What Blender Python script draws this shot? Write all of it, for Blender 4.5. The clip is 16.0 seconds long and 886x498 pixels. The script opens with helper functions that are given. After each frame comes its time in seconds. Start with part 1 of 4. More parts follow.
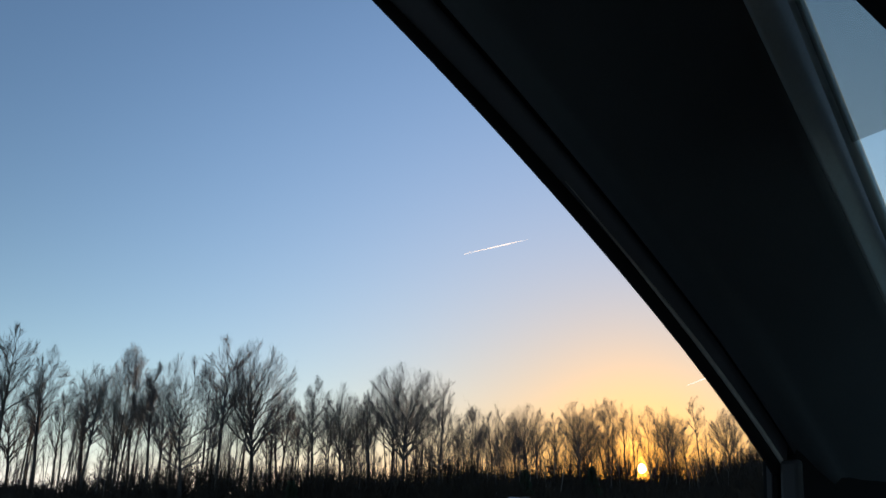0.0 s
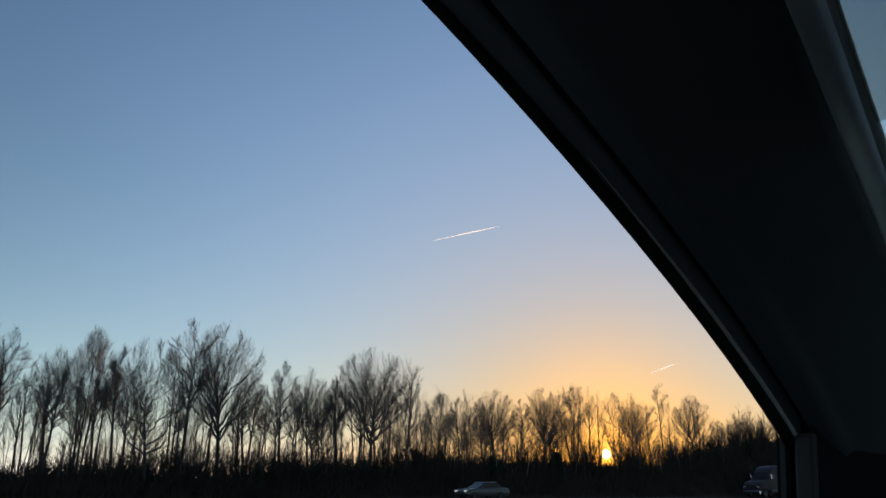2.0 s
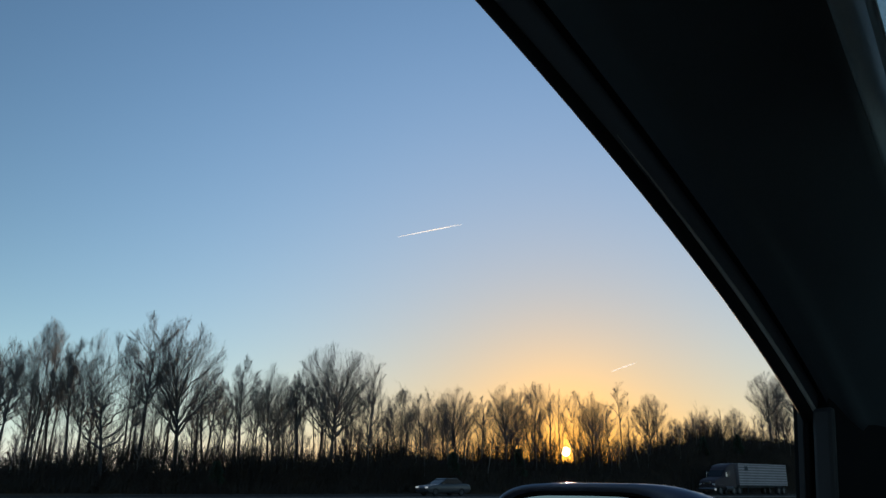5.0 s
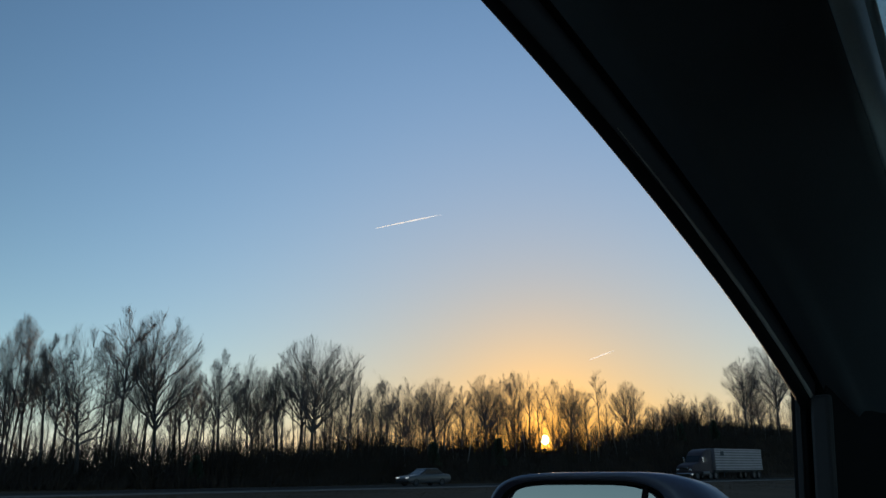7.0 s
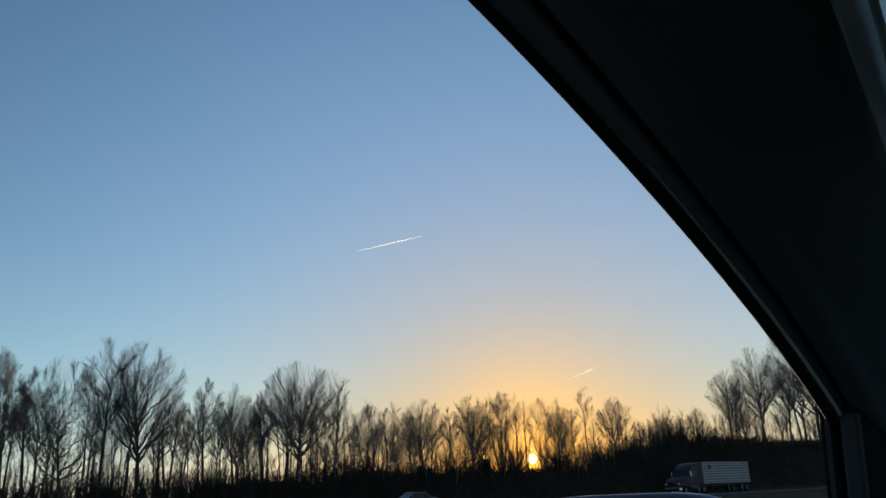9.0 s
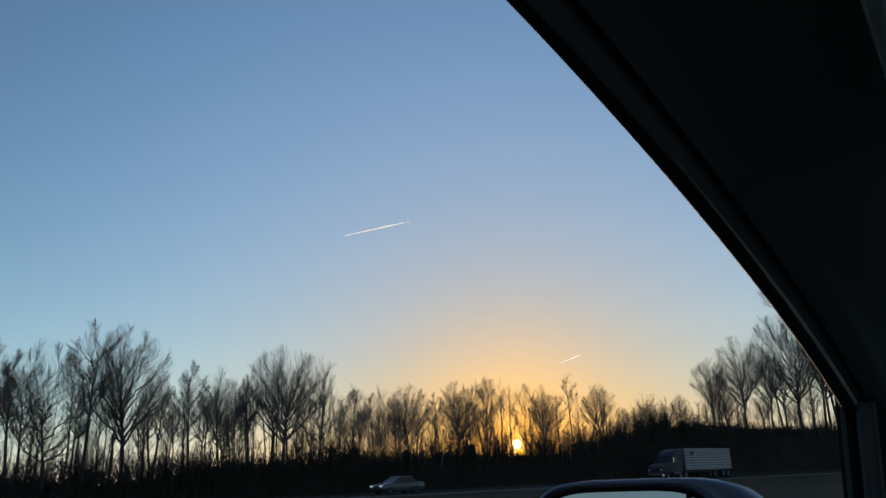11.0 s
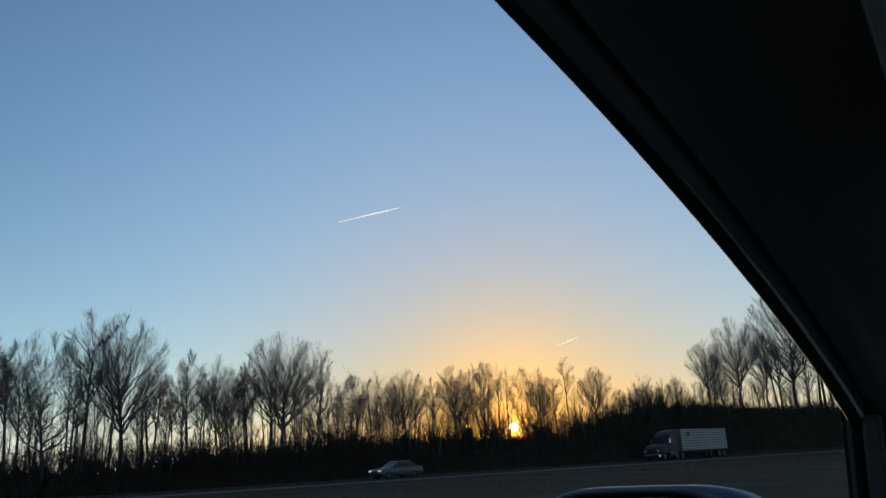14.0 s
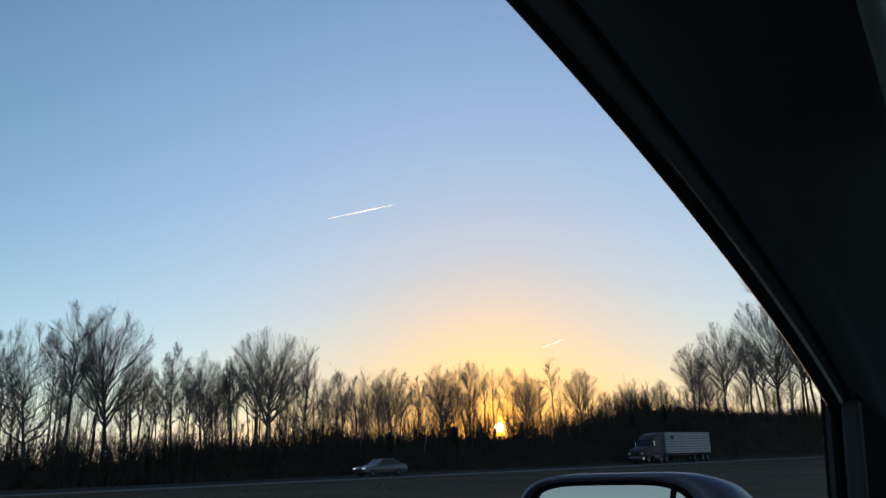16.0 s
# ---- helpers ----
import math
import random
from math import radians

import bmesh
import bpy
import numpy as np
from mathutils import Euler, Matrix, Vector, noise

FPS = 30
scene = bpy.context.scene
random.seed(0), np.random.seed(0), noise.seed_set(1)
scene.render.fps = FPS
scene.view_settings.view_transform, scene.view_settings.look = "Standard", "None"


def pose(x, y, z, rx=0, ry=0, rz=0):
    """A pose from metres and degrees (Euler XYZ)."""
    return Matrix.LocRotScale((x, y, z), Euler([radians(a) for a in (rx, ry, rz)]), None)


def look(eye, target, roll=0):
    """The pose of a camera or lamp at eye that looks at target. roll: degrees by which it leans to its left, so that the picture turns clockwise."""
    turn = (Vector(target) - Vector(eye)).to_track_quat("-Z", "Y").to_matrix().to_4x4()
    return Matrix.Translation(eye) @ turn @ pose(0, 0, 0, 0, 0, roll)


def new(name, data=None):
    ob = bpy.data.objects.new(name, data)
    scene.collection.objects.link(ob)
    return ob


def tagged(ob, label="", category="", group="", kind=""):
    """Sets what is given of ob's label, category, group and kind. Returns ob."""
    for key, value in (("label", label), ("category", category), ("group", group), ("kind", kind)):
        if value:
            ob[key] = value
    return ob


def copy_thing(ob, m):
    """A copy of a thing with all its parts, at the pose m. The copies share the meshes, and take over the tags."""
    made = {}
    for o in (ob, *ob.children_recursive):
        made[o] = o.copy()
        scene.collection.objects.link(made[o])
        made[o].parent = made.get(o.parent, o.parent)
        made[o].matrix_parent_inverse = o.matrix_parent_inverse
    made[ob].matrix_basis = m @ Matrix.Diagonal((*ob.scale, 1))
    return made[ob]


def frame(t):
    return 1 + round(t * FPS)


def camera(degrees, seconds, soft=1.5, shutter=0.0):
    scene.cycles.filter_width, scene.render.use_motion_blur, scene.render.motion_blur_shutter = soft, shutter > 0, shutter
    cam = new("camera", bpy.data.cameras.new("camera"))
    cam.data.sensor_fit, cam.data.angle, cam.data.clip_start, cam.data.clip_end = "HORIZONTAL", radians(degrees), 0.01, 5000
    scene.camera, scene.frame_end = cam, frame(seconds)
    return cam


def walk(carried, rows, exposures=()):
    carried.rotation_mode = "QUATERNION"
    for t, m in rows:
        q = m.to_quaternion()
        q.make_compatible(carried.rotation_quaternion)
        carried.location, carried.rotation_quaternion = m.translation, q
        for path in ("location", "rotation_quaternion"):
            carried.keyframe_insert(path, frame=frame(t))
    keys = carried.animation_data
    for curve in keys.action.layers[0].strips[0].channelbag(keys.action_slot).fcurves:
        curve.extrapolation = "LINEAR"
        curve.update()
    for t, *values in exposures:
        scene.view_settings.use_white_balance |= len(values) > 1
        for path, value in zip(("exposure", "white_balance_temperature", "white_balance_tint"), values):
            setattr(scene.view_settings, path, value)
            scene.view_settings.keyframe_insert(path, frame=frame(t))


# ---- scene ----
cam = camera(60.0, 16.0, soft=1.5)

# ---- the camera, held by hand inside the standing car: t, x, y, z, yaw, pitch, roll ----
PATH = [
    (0, 0.128, 0.007, 1.181, -32.48, 18.13, 0.41),
    (0.5, 0.124, 0.019, 1.168, -33.50, 17.89, 0.69),
    (1, 0.102, 0.038, 1.158, -34.24, 17.29, 1.41),
    (1.5, 0.097, 0.032, 1.160, -34.29, 17.29, 1.05),
    (2, 0.090, 0.036, 1.170, -34.86, 17.12, 0.47),
    (2.5, 0.080, 0.043, 1.147, -35.09, 17.11, 1.30),
    (3, 0.098, 0.032, 1.172, -35.82, 17.58, -0.84),
    (3.5, 0.092, 0.048, 1.163, -36.66, 17.42, -0.91),
    (4, 0.080, 0.060, 1.153, -37.21, 17.09, -0.34),
    (4.5, 0.055, 0.067, 1.148, -37.29, 16.99, 0.46),
    (7, 0.025, 0.086, 1.150, -39.35, 16.23, -0.40),
    (7.5, -0.004, 0.084, 1.157, -39.83, 16.75, -1.00),
    (8, -0.013, 0.096, 1.145, -40.10, 17.07, -0.99),
    (8.5, -0.022, 0.101, 1.161, -40.69, 18.14, -2.11),
    (9, -0.039, 0.098, 1.157, -40.83, 17.76, -2.41),
    (9.5, -0.070, 0.092, 1.156, -41.04, 17.43, -2.05),
    (10, -0.078, 0.093, 1.158, -41.31, 17.23, -2.02),
    (12.5, -0.068, 0.151, 1.157, -42.01, 15.61, -1.71),
    (13, -0.062, 0.150, 1.159, -41.80, 15.34, -1.83),
    (13.5, -0.079, 0.127, 1.180, -41.89, 15.39, -2.45),
    (14, -0.098, 0.113, 1.191, -42.10, 15.51, -2.86),
    (14.5, -0.087, 0.128, 1.184, -42.38, 15.43, -2.32),
    (15, -0.061, 0.134, 1.176, -42.30, 15.56, -2.74),
    (15.5, -0.077, 0.121, 1.181, -42.79, 15.53, -3.15),
    (16, -0.077, 0.121, 1.171, -42.91, 15.41, -1.79),
]


def held(x, y, z, yaw, pitch, roll):
    return Matrix.Translation((x, y, z)) @ pose(0, 0, 0, 90 + pitch, 0, yaw) @ pose(0, 0, 0, 0, 0, roll)


walk(cam, [(r[0], held(*r[1:])) for r in PATH], [
    (0.0, 1.91, 5780, 16), (1.0, 1.79, 5780, 16), (2.0, 1.66, 5920, 15), (3.5, 1.72, 5700, 10), (4.5, 1.74, 5600, 9), (7.0, 1.62, 5560, 8),
    (10.0, 1.62, 5560, 8), (12.5, 1.54, 5650, 10), (13.5, 1.58, 5600, 9), (14.5, 1.78, 5400, 6), (15.2, 1.88, 5550, 9), (16.0, 2.0, 5800, 12)])

# ---- light: a clear evening sky with the sun just above the woods ----
SUN_AZ, SUN_EL = radians(46.6), radians(2.2)
SUN_DIR = Vector((math.sin(SUN_AZ) * math.cos(SUN_EL), math.cos(SUN_AZ) * math.cos(SUN_EL), math.sin(SUN_EL)))

world = bpy.data.worlds.new("evening_sky")
scene.world = world
world.use_nodes = True
wn = world.node_tree.nodes
wl = world.node_tree.links
wn.clear()
w_out = wn.new("ShaderNodeOutputWorld")
w_sky = wn.new("ShaderNodeTexSky")
w_sky.sky_type = "NISHITA"
w_sky.sun_disc = False
w_sky.sun_elevation = SUN_EL
w_sky.sun_rotation = SUN_AZ
w_sky.altitude = 100
w_sky.air_density = 1.0
w_sky.dust_density = 0.4
w_sky.ozone_density = 2.0
w_bg = wn.new("ShaderNodeBackground")
w_bg.inputs["Strength"].default_value = 0.15
# thin haze evens the sky out: the brightest parts are dimmed most
w_lum = wn.new("ShaderNodeRGBToBW")
wl.new(w_sky.outputs[0], w_lum.inputs[0])
# the glare of the low sun in the haze, and its disc
w_co = wn.new("ShaderNodeTexCoord")
w_dot = wn.new("ShaderNodeVectorMath")
w_dot.operation = "DOT_PRODUCT"
w_dot.inputs[1].default_value = SUN_DIR
wl.new(w_co.outputs["Generated"], w_dot.inputs[0])


def math_node(tree, op, a, b=None, clamp=False):
    n = tree.nodes.new("ShaderNodeMath")
    n.operation, n.use_clamp = op, clamp
    for i, v in enumerate((a, b)):
        if v is None:
            continue
        if isinstance(v, (int, float)):
            n.inputs[i].default_value = v
        else:
            tree.links.new(v, n.inputs[i])
    return n.outputs[0]


# and it is a little dimmer away from the sun
w_far = wn.new("ShaderNodeMapRange")
w_far.interpolation_type = "SMOOTHSTEP"
wl.new(w_dot.outputs["Value"], w_far.inputs["Value"])
for key, value in (("From Min", 0.55), ("From Max", 0.95), ("To Min", 0.112), ("To Max", 0.152)):
    w_far.inputs[key].default_value = value
even = math_node(world.node_tree, "DIVIDE", w_far.outputs["Result"], math_node(world.node_tree, "ADD", 1.0, math_node(world.node_tree, "MULTIPLY", w_lum.outputs[0], 0.6)))
# low towards the sun the haze takes out the blue
w_warm = wn.new("ShaderNodeMix")
w_warm.data_type, w_warm.blend_type = "RGBA", "MULTIPLY"
w_warm.inputs["B"].default_value = (1.0, 0.95, 0.79, 1)
wl.new(w_sky.outputs[0], w_warm.inputs["A"])
wl.new(math_node(world.node_tree, "POWER", math_node(world.node_tree, "MAXIMUM", w_dot.outputs["Value"], 0.0), 90.0), w_warm.inputs["Factor"])
wl.new(w_warm.outputs["Result"], w_bg.inputs["Color"])
wl.new(even, w_bg.inputs["Strength"])


def haze_lobe(power, gain, color, less=0.0):
    base = math_node(world.node_tree, "MAXIMUM", w_dot.outputs["Value"], 0.0)
    lobe = math_node(world.node_tree, "POWER", base, power)
    if less:
        lobe = math_node(world.node_tree, "SUBTRACT", lobe, math_node(world.node_tree, "POWER", base, less))
    bg = wn.new("ShaderNodeBackground")
    bg.inputs["Color"].default_value = (*color, 1)
    wl.new(math_node(world.node_tree, "MULTIPLY", lobe, gain), bg.inputs["Strength"])
    return bg.outputs[0]


def disc(gain, color):
    step = math_node(world.node_tree, "GREATER_THAN", w_dot.outputs["Value"], math.cos(radians(0.31)))
    bg = wn.new("ShaderNodeBackground")
    bg.inputs["Color"].default_value = (*color, 1)
    wl.new(math_node(world.node_tree, "MULTIPLY", step, gain), bg.inputs["Strength"])
    return bg.outputs[0]


def horizon_haze(power, gain, color):
    """Pale haze low in the sky, away from the sun."""
    part_z = wn.new("ShaderNodeSeparateXYZ")
    wl.new(w_co.outputs["Generated"], part_z.inputs[0])
    tree = world.node_tree
    low = math_node(tree, "POWER", math_node(tree, "SUBTRACT", 1.0, math_node(tree, "MAXIMUM", part_z.outputs["Z"], 0.0)), power)
    off_sun = math_node(tree, "SUBTRACT", 1.0, math_node(tree, "POWER", math_node(tree, "MAXIMUM", w_dot.outputs["Value"], 0.0), 10.0))
    bg = wn.new("ShaderNodeBackground")
    bg.inputs["Color"].default_value = (*color, 1)
    wl.new(math_node(tree, "MULTIPLY", math_node(tree, "MULTIPLY", low, off_sun), gain), bg.inputs["Strength"])
    return bg.outputs[0]


total = w_bg.outputs[0]
for glow in (haze_lobe(8, 0.034, (0.65, 0.85, 1.0), 30), horizon_haze(9, 0.22, (0.46, 0.80, 1.0)), horizon_haze(28, 0.08, (1.0, 0.76, 0.30)), haze_lobe(165, 0.15, (1.0, 0.36, 0.0)), haze_lobe(1800, 0.24, (1.0, 0.32, 0.0)), haze_lobe(9000, 0.10, (1.0, 0.45, 0.06)), haze_lobe(50000, 0.2, (1.0, 0.6, 0.16)), disc(4.0, (1.0, 0.72, 0.32))):
    add = wn.new("ShaderNodeAddShader")
    wl.new(total, add.inputs[0])
    wl.new(glow, add.inputs[1])
    total = add.outputs[0]
wl.new(total, w_out.inputs["Surface"])

sun = new("sun", bpy.data.lights.new("sun", "SUN"))
sun.data.energy = 2.0
sun.data.angle = radians(0.53)
sun.data.color = (1.0, 0.62, 0.32)
sun.matrix_world = look(SUN_DIR * 100, (0, 0, 0))

# ---- materials ----


def material(name, color, rough=0.8, metal=0.0, vary=0.25, scale=4.0, fine=40.0, bump=0.3, coat=0.0, spec=0.5, per_object=0.0):
    m = bpy.data.materials.new(name)
    m.use_nodes = True
    t = m.node_tree
    b = t.nodes["Principled BSDF"]
    b.inputs["Metallic"].default_value = metal
    b.inputs["Coat Weight"].default_value = coat
    b.inputs["Specular IOR Level"].default_value = spec
    co = t.nodes.new("ShaderNodeTexCoord")
    big = t.nodes.new("ShaderNodeTexNoise")
    big.inputs["Scale"].default_value = scale
    big.inputs["Detail"].default_value = 6
    small = t.nodes.new("ShaderNodeTexNoise")
    small.inputs["Scale"].default_value = fine
    small.inputs["Detail"].default_value = 3
    for n in (big, small):
        t.links.new(co.outputs["Object"], n.inputs["Vector"])
    mixed = math_node(t, "ADD", math_node(t, "MULTIPLY", big.outputs["Fac"], 0.65), math_node(t, "MULTIPLY", small.outputs["Fac"], 0.35))
    if per_object:
        info = t.nodes.new("ShaderNodeObjectInfo")
        mixed = math_node(t, "ADD", mixed, math_node(t, "MULTIPLY", math_node(t, "SUBTRACT", info.outputs["Random"], 0.5), per_object))
    ramp = t.nodes.new("ShaderNodeValToRGB")
    ramp.color_ramp.elements[0].position = 0.3
    ramp.color_ramp.elements[1].position = 0.7
    ramp.color_ramp.elements[0].color = (*[c * (1 - vary) for c in color], 1)
    ramp.color_ramp.elements[1].color = (*[min(1, c * (1 + vary)) for c in color], 1)
    t.links.new(mixed, ramp.inputs["Fac"])
    t.links.new(ramp.outputs["Color"], b.inputs["Base Color"])
    rr = math_node(t, "ADD", math_node(t, "MULTIPLY", small.outputs["Fac"], 0.2), rough - 0.1, True)
    t.links.new(rr, b.inputs["Roughness"])
    if bump:
        bp = t.nodes.new("ShaderNodeBump")
        bp.inputs["Strength"].default_value = bump
        bp.inputs["Distance"].default_value = 0.3 / fine
        t.links.new(small.outputs["Fac"], bp.inputs["Height"])
        t.links.new(bp.outputs["Normal"], b.inputs["Normal"])
    return m


def pane_material(name, tint, gloss=0.06):
    m = bpy.data.materials.new(name)
    m.use_nodes = True
    t = m.node_tree
    t.nodes.remove(t.nodes["Principled BSDF"])
    clear = t.nodes.new("ShaderNodeBsdfTransparent")
    clear.inputs["Color"].default_value = (*tint, 1)
    shine = t.nodes.new("ShaderNodeBsdfGlossy")
    shine.inputs["Roughness"].default_value = 0.02
    mix = t.nodes.new("ShaderNodeMixShader")
    mix.inputs["Fac"].default_value = gloss
    t.links.new(clear.outputs[0], mix.inputs[1])
    t.links.new(shine.outputs[0], mix.inputs[2])
    t.links.new(mix.outputs[0], t.nodes["Material Output"].inputs["Surface"])
    return m


def vapour_material(name):
    m = bpy.data.materials.new(name)
    m.use_nodes = True
    t = m.node_tree
    t.nodes.remove(t.nodes["Principled BSDF"])
    both = t.nodes.new("ShaderNodeAddShader")
    for i, kind in enumerate(("ShaderNodeBsdfTranslucent", "ShaderNodeBsdfDiffuse")):
        lobe = t.nodes.new(kind)
        lobe.inputs["Color"].default_value = (0.47, 0.5, 0.54, 1)
        t.links.new(lobe.outputs[0], both.inputs[i])
    t.links.new(both.outputs[0], t.nodes["Material Output"].inputs["Surface"])
    return m


M_GRASS = material("winter_grass", (0.068, 0.045, 0.024), 0.95, vary=0.45, scale=0.15, fine=3.0, bump=0.6, spec=0.1)
M_ASPHALT = material("asphalt", (0.05, 0.041, 0.033), 0.95, vary=0.25, scale=0.4, fine=60, bump=0.4, spec=0.05)
M_LINE = material("road_paint", (0.17, 0.155, 0.13), 0.8, vary=0.15, scale=3, fine=30, bump=0.1)
M_SHOULDER = material("gravel_shoulder", (0.13, 0.105, 0.085), 0.95, vary=0.35, scale=0.8, fine=25, bump=0.6)
M_BARK = material("bark", (0.06, 0.052, 0.046), 0.9, vary=0.35, scale=1.2, fine=18, bump=0.6, per_object=0.4)
M_TWIG = material("twigs", (0.10, 0.087, 0.077), 0.9, vary=0.3, scale=0.6, fine=12, bump=0.0, per_object=0.4)
M_LITTER = material("leaf_litter", (0.045, 0.031, 0.019), 0.95, vary=0.4, scale=0.4, fine=4, bump=0.6, spec=0.1)
M_BRUSH = material("brush", (0.038, 0.027, 0.017), 0.95, vary=0.4, scale=0.3, fine=5, bump=0.0)
M_CEDAR = material("cedar_needles", (0.03, 0.045, 0.022), 0.9, vary=0.4, scale=0.8, fine=8, bump=0.0)
M_CONTRAIL = vapour_material("ice_vapour")
M_TRIM = material("black_trim_plastic", (0.042, 0.05, 0.058), 0.6, vary=0.15, scale=9, fine=400, bump=0.15, spec=0.35)
M_TRIM_GREY = material("grey_trim_plastic", (0.085, 0.09, 0.11), 0.55, vary=0.12, scale=9, fine=400, bump=0.15, spec=0.4)
M_CORNER = material("dim_corner_plastic", (0.034, 0.033, 0.037), 0.6, vary=0.15, scale=9, fine=300, bump=0.15, spec=0.3)
M_LINER = material("headliner_fabric", (0.05, 0.052, 0.055), 0.95, vary=0.15, scale=12, fine=300, bump=0.3, spec=0.1)
M_SEAL = material("rubber_seal", (0.012, 0.012, 0.013), 0.85, vary=0.2, scale=10, fine=200, bump=0.1, spec=0.1)
M_BEAD = material("pale_glass_bead", (0.3, 0.36, 0.38), 0.4, vary=0.1, scale=20, fine=200, bump=0.05)
# grey instead of black: the gloss highlight is painted into the rubber
M_SEAL_LIP = material("highlit_seal_lip", (0.33, 0.32, 0.31), 0.55, vary=0.2, scale=20, fine=200, bump=0.1)
M_PAINT = material("navy_car_paint", (0.02, 0.035, 0.085), 0.3, metal=0.3, vary=0.1, scale=6, fine=200, bump=0.0, coat=0.6)
M_TYRE = material("tyre_rubber", (0.02, 0.02, 0.02), 0.85, vary=0.2, scale=5, fine=60)
M_RIM = material("alloy_rim", (0.09, 0.09, 0.095), 0.45, metal=0.6, vary=0.1, scale=5, fine=60, bump=0.0)
M_MIRROR = material("mirror_glass", (0.44, 0.425, 0.41), 0.0, metal=1.0, vary=0.02, scale=4, fine=20, bump=0.0)
M_PANE = pane_material("windscreen_glass", (0.95, 1.0, 0.95), 0.03)
M_BAND = pane_material("windscreen_shade_band", (0.73, 0.72, 0.70), 0.03)
# lighter copy of the black trim: windscreen light put into its colour
M_TRIM_EDGE_LIT = material("skylit_trim_edge", (0.36, 0.43, 0.46), 0.5, vary=0.12, scale=9, fine=300, bump=0.1, spec=0.3)
M_SMOKED = pane_material("side_glass", (0.8, 0.82, 0.82), 0.05)
M_TRAILER = material("trailer_panels", (0.36, 0.33, 0.34), 0.5, vary=0.2, scale=0.8, fine=12, bump=0.1)
# darker copy of the panels, painting the shade between the ribs
M_TRAILER_SHADED = material("shaded_trailer_sheet", (0.17, 0.155, 0.16), 0.55, vary=0.2, scale=0.8, fine=12, bump=0.1)
M_CAB = material("maroon_cab_paint", (0.05, 0.036, 0.04), 0.5, vary=0.15, scale=1.5, fine=20, bump=0.0, spec=0.2)
M_HOUSING = material("matte_blue_grey_plastic", (0.12, 0.135, 0.205), 0.45, vary=0.15, scale=8, fine=300, bump=0.03, coat=0.25)
M_SILVER = material("silver_car_paint", (0.06, 0.062, 0.068), 0.4, metal=0.3, vary=0.06, scale=2, fine=40, bump=0.0, coat=0.5)
M_CHROME = material("chrome", (0.6, 0.6, 0.62), 0.2, metal=1.0, vary=0.05, scale=4, fine=40, bump=0.0)
M_DARKGLASS = material("dark_vehicle_glass", (0.02, 0.022, 0.025), 0.15, vary=0.1, scale=2, fine=20, bump=0.0, spec=0.25)
M_LAMP_ON = material("lit_lamp_lens", (0.75, 0.73, 0.68), 0.2, vary=0.05, scale=8, fine=40, bump=0.0, coat=0.5)
M_LAMP_ON.node_tree.nodes["Principled BSDF"].inputs["Emission Color"].default_value = (1.0, 0.9, 0.75, 1)
M_LAMP_ON.node_tree.nodes["Principled BSDF"].inputs["Emission Strength"].default_value = 0.12
M_LAMP = material("lamp_lens", (0.75, 0.73, 0.68), 0.2, vary=0.05, scale=8, fine=40, bump=0.0, coat=0.5)

# ---- small mesh tools ----


def part(name, bm, mat, parent=None, label="", smooth=False):
    me = bpy.data.meshes.new(name)
    bm.to_mesh(me)
    bm.free()
    me.materials.append(mat)
    if smooth:
        for p in me.polygons:
            p.use_smooth = True
    ob = new(name, me)
    ob.parent = parent
    return tagged(ob, label)


def mesh_part(name, verts, faces, mat, parent=None, label="", smooth=False):
    me = bpy.data.meshes.new(name)
    me.from_pydata(verts, [], faces)
    me.materials.append(mat)
    if smooth:
        me.polygons.foreach_set("use_smooth", [True] * len(me.polygons))
    me.update()
    ob = new(name, me)
    ob.parent = parent
    return tagged(ob, label)


def thing(name, label, category, group="", at=(0, 0, 0), rz=0.0):
    ob = new(name)
    ob.empty_display_size = 0.2
    ob.matrix_basis = pose(*at, 0, 0, rz)
    return tagged(ob, label, category, group)


def box(x0, x1, y0, y1, z0, z1, bevel=0.0, segments=2):
    bm = bmesh.new()
    bmesh.ops.create_cube(bm, size=1)
    for v in bm.verts:
        v.co = Vector(((x0 + x1) / 2 + v.co.x * (x1 - x0), (y0 + y1) / 2 + v.co.y * (y1 - y0), (z0 + z1) / 2 + v.co.z * (z1 - z0)))
    if bevel:
        bmesh.ops.bevel(bm, geom=list(bm.edges), offset=bevel, segments=segments, affect="EDGES", profile=0.5)
    return bm


def tube(points, radii, sides=8, caps=True):
    """A round bar along a line of points."""
    bm = bmesh.new()
    rings = []
    pts = [Vector(p) for p in points]
    for i, p in enumerate(pts):
        d = (pts[min(i + 1, len(pts) - 1)] - pts[max(i - 1, 0)]).normalized()
        a = d.orthogonal().normalized() if i == 0 else (rings_a - d * rings_a.dot(d)).normalized()
        rings_a = a
        b = d.cross(a)
        r = radii[i] if isinstance(radii, (list, tuple)) else radii
        rings.append([bm.verts.new(p + r * (math.cos(k * math.tau / sides) * a + math.sin(k * math.tau / sides) * b)) for k in range(sides)])
    for q0, q1 in zip(rings, rings[1:]):
        for k in range(sides):
            bm.faces.new((q0[k], q0[(k + 1) % sides], q1[(k + 1) % sides], q1[k]))
    if caps:
        bm.faces.new(rings[0][::-1])
        bm.faces.new(rings[-1])
    return bm


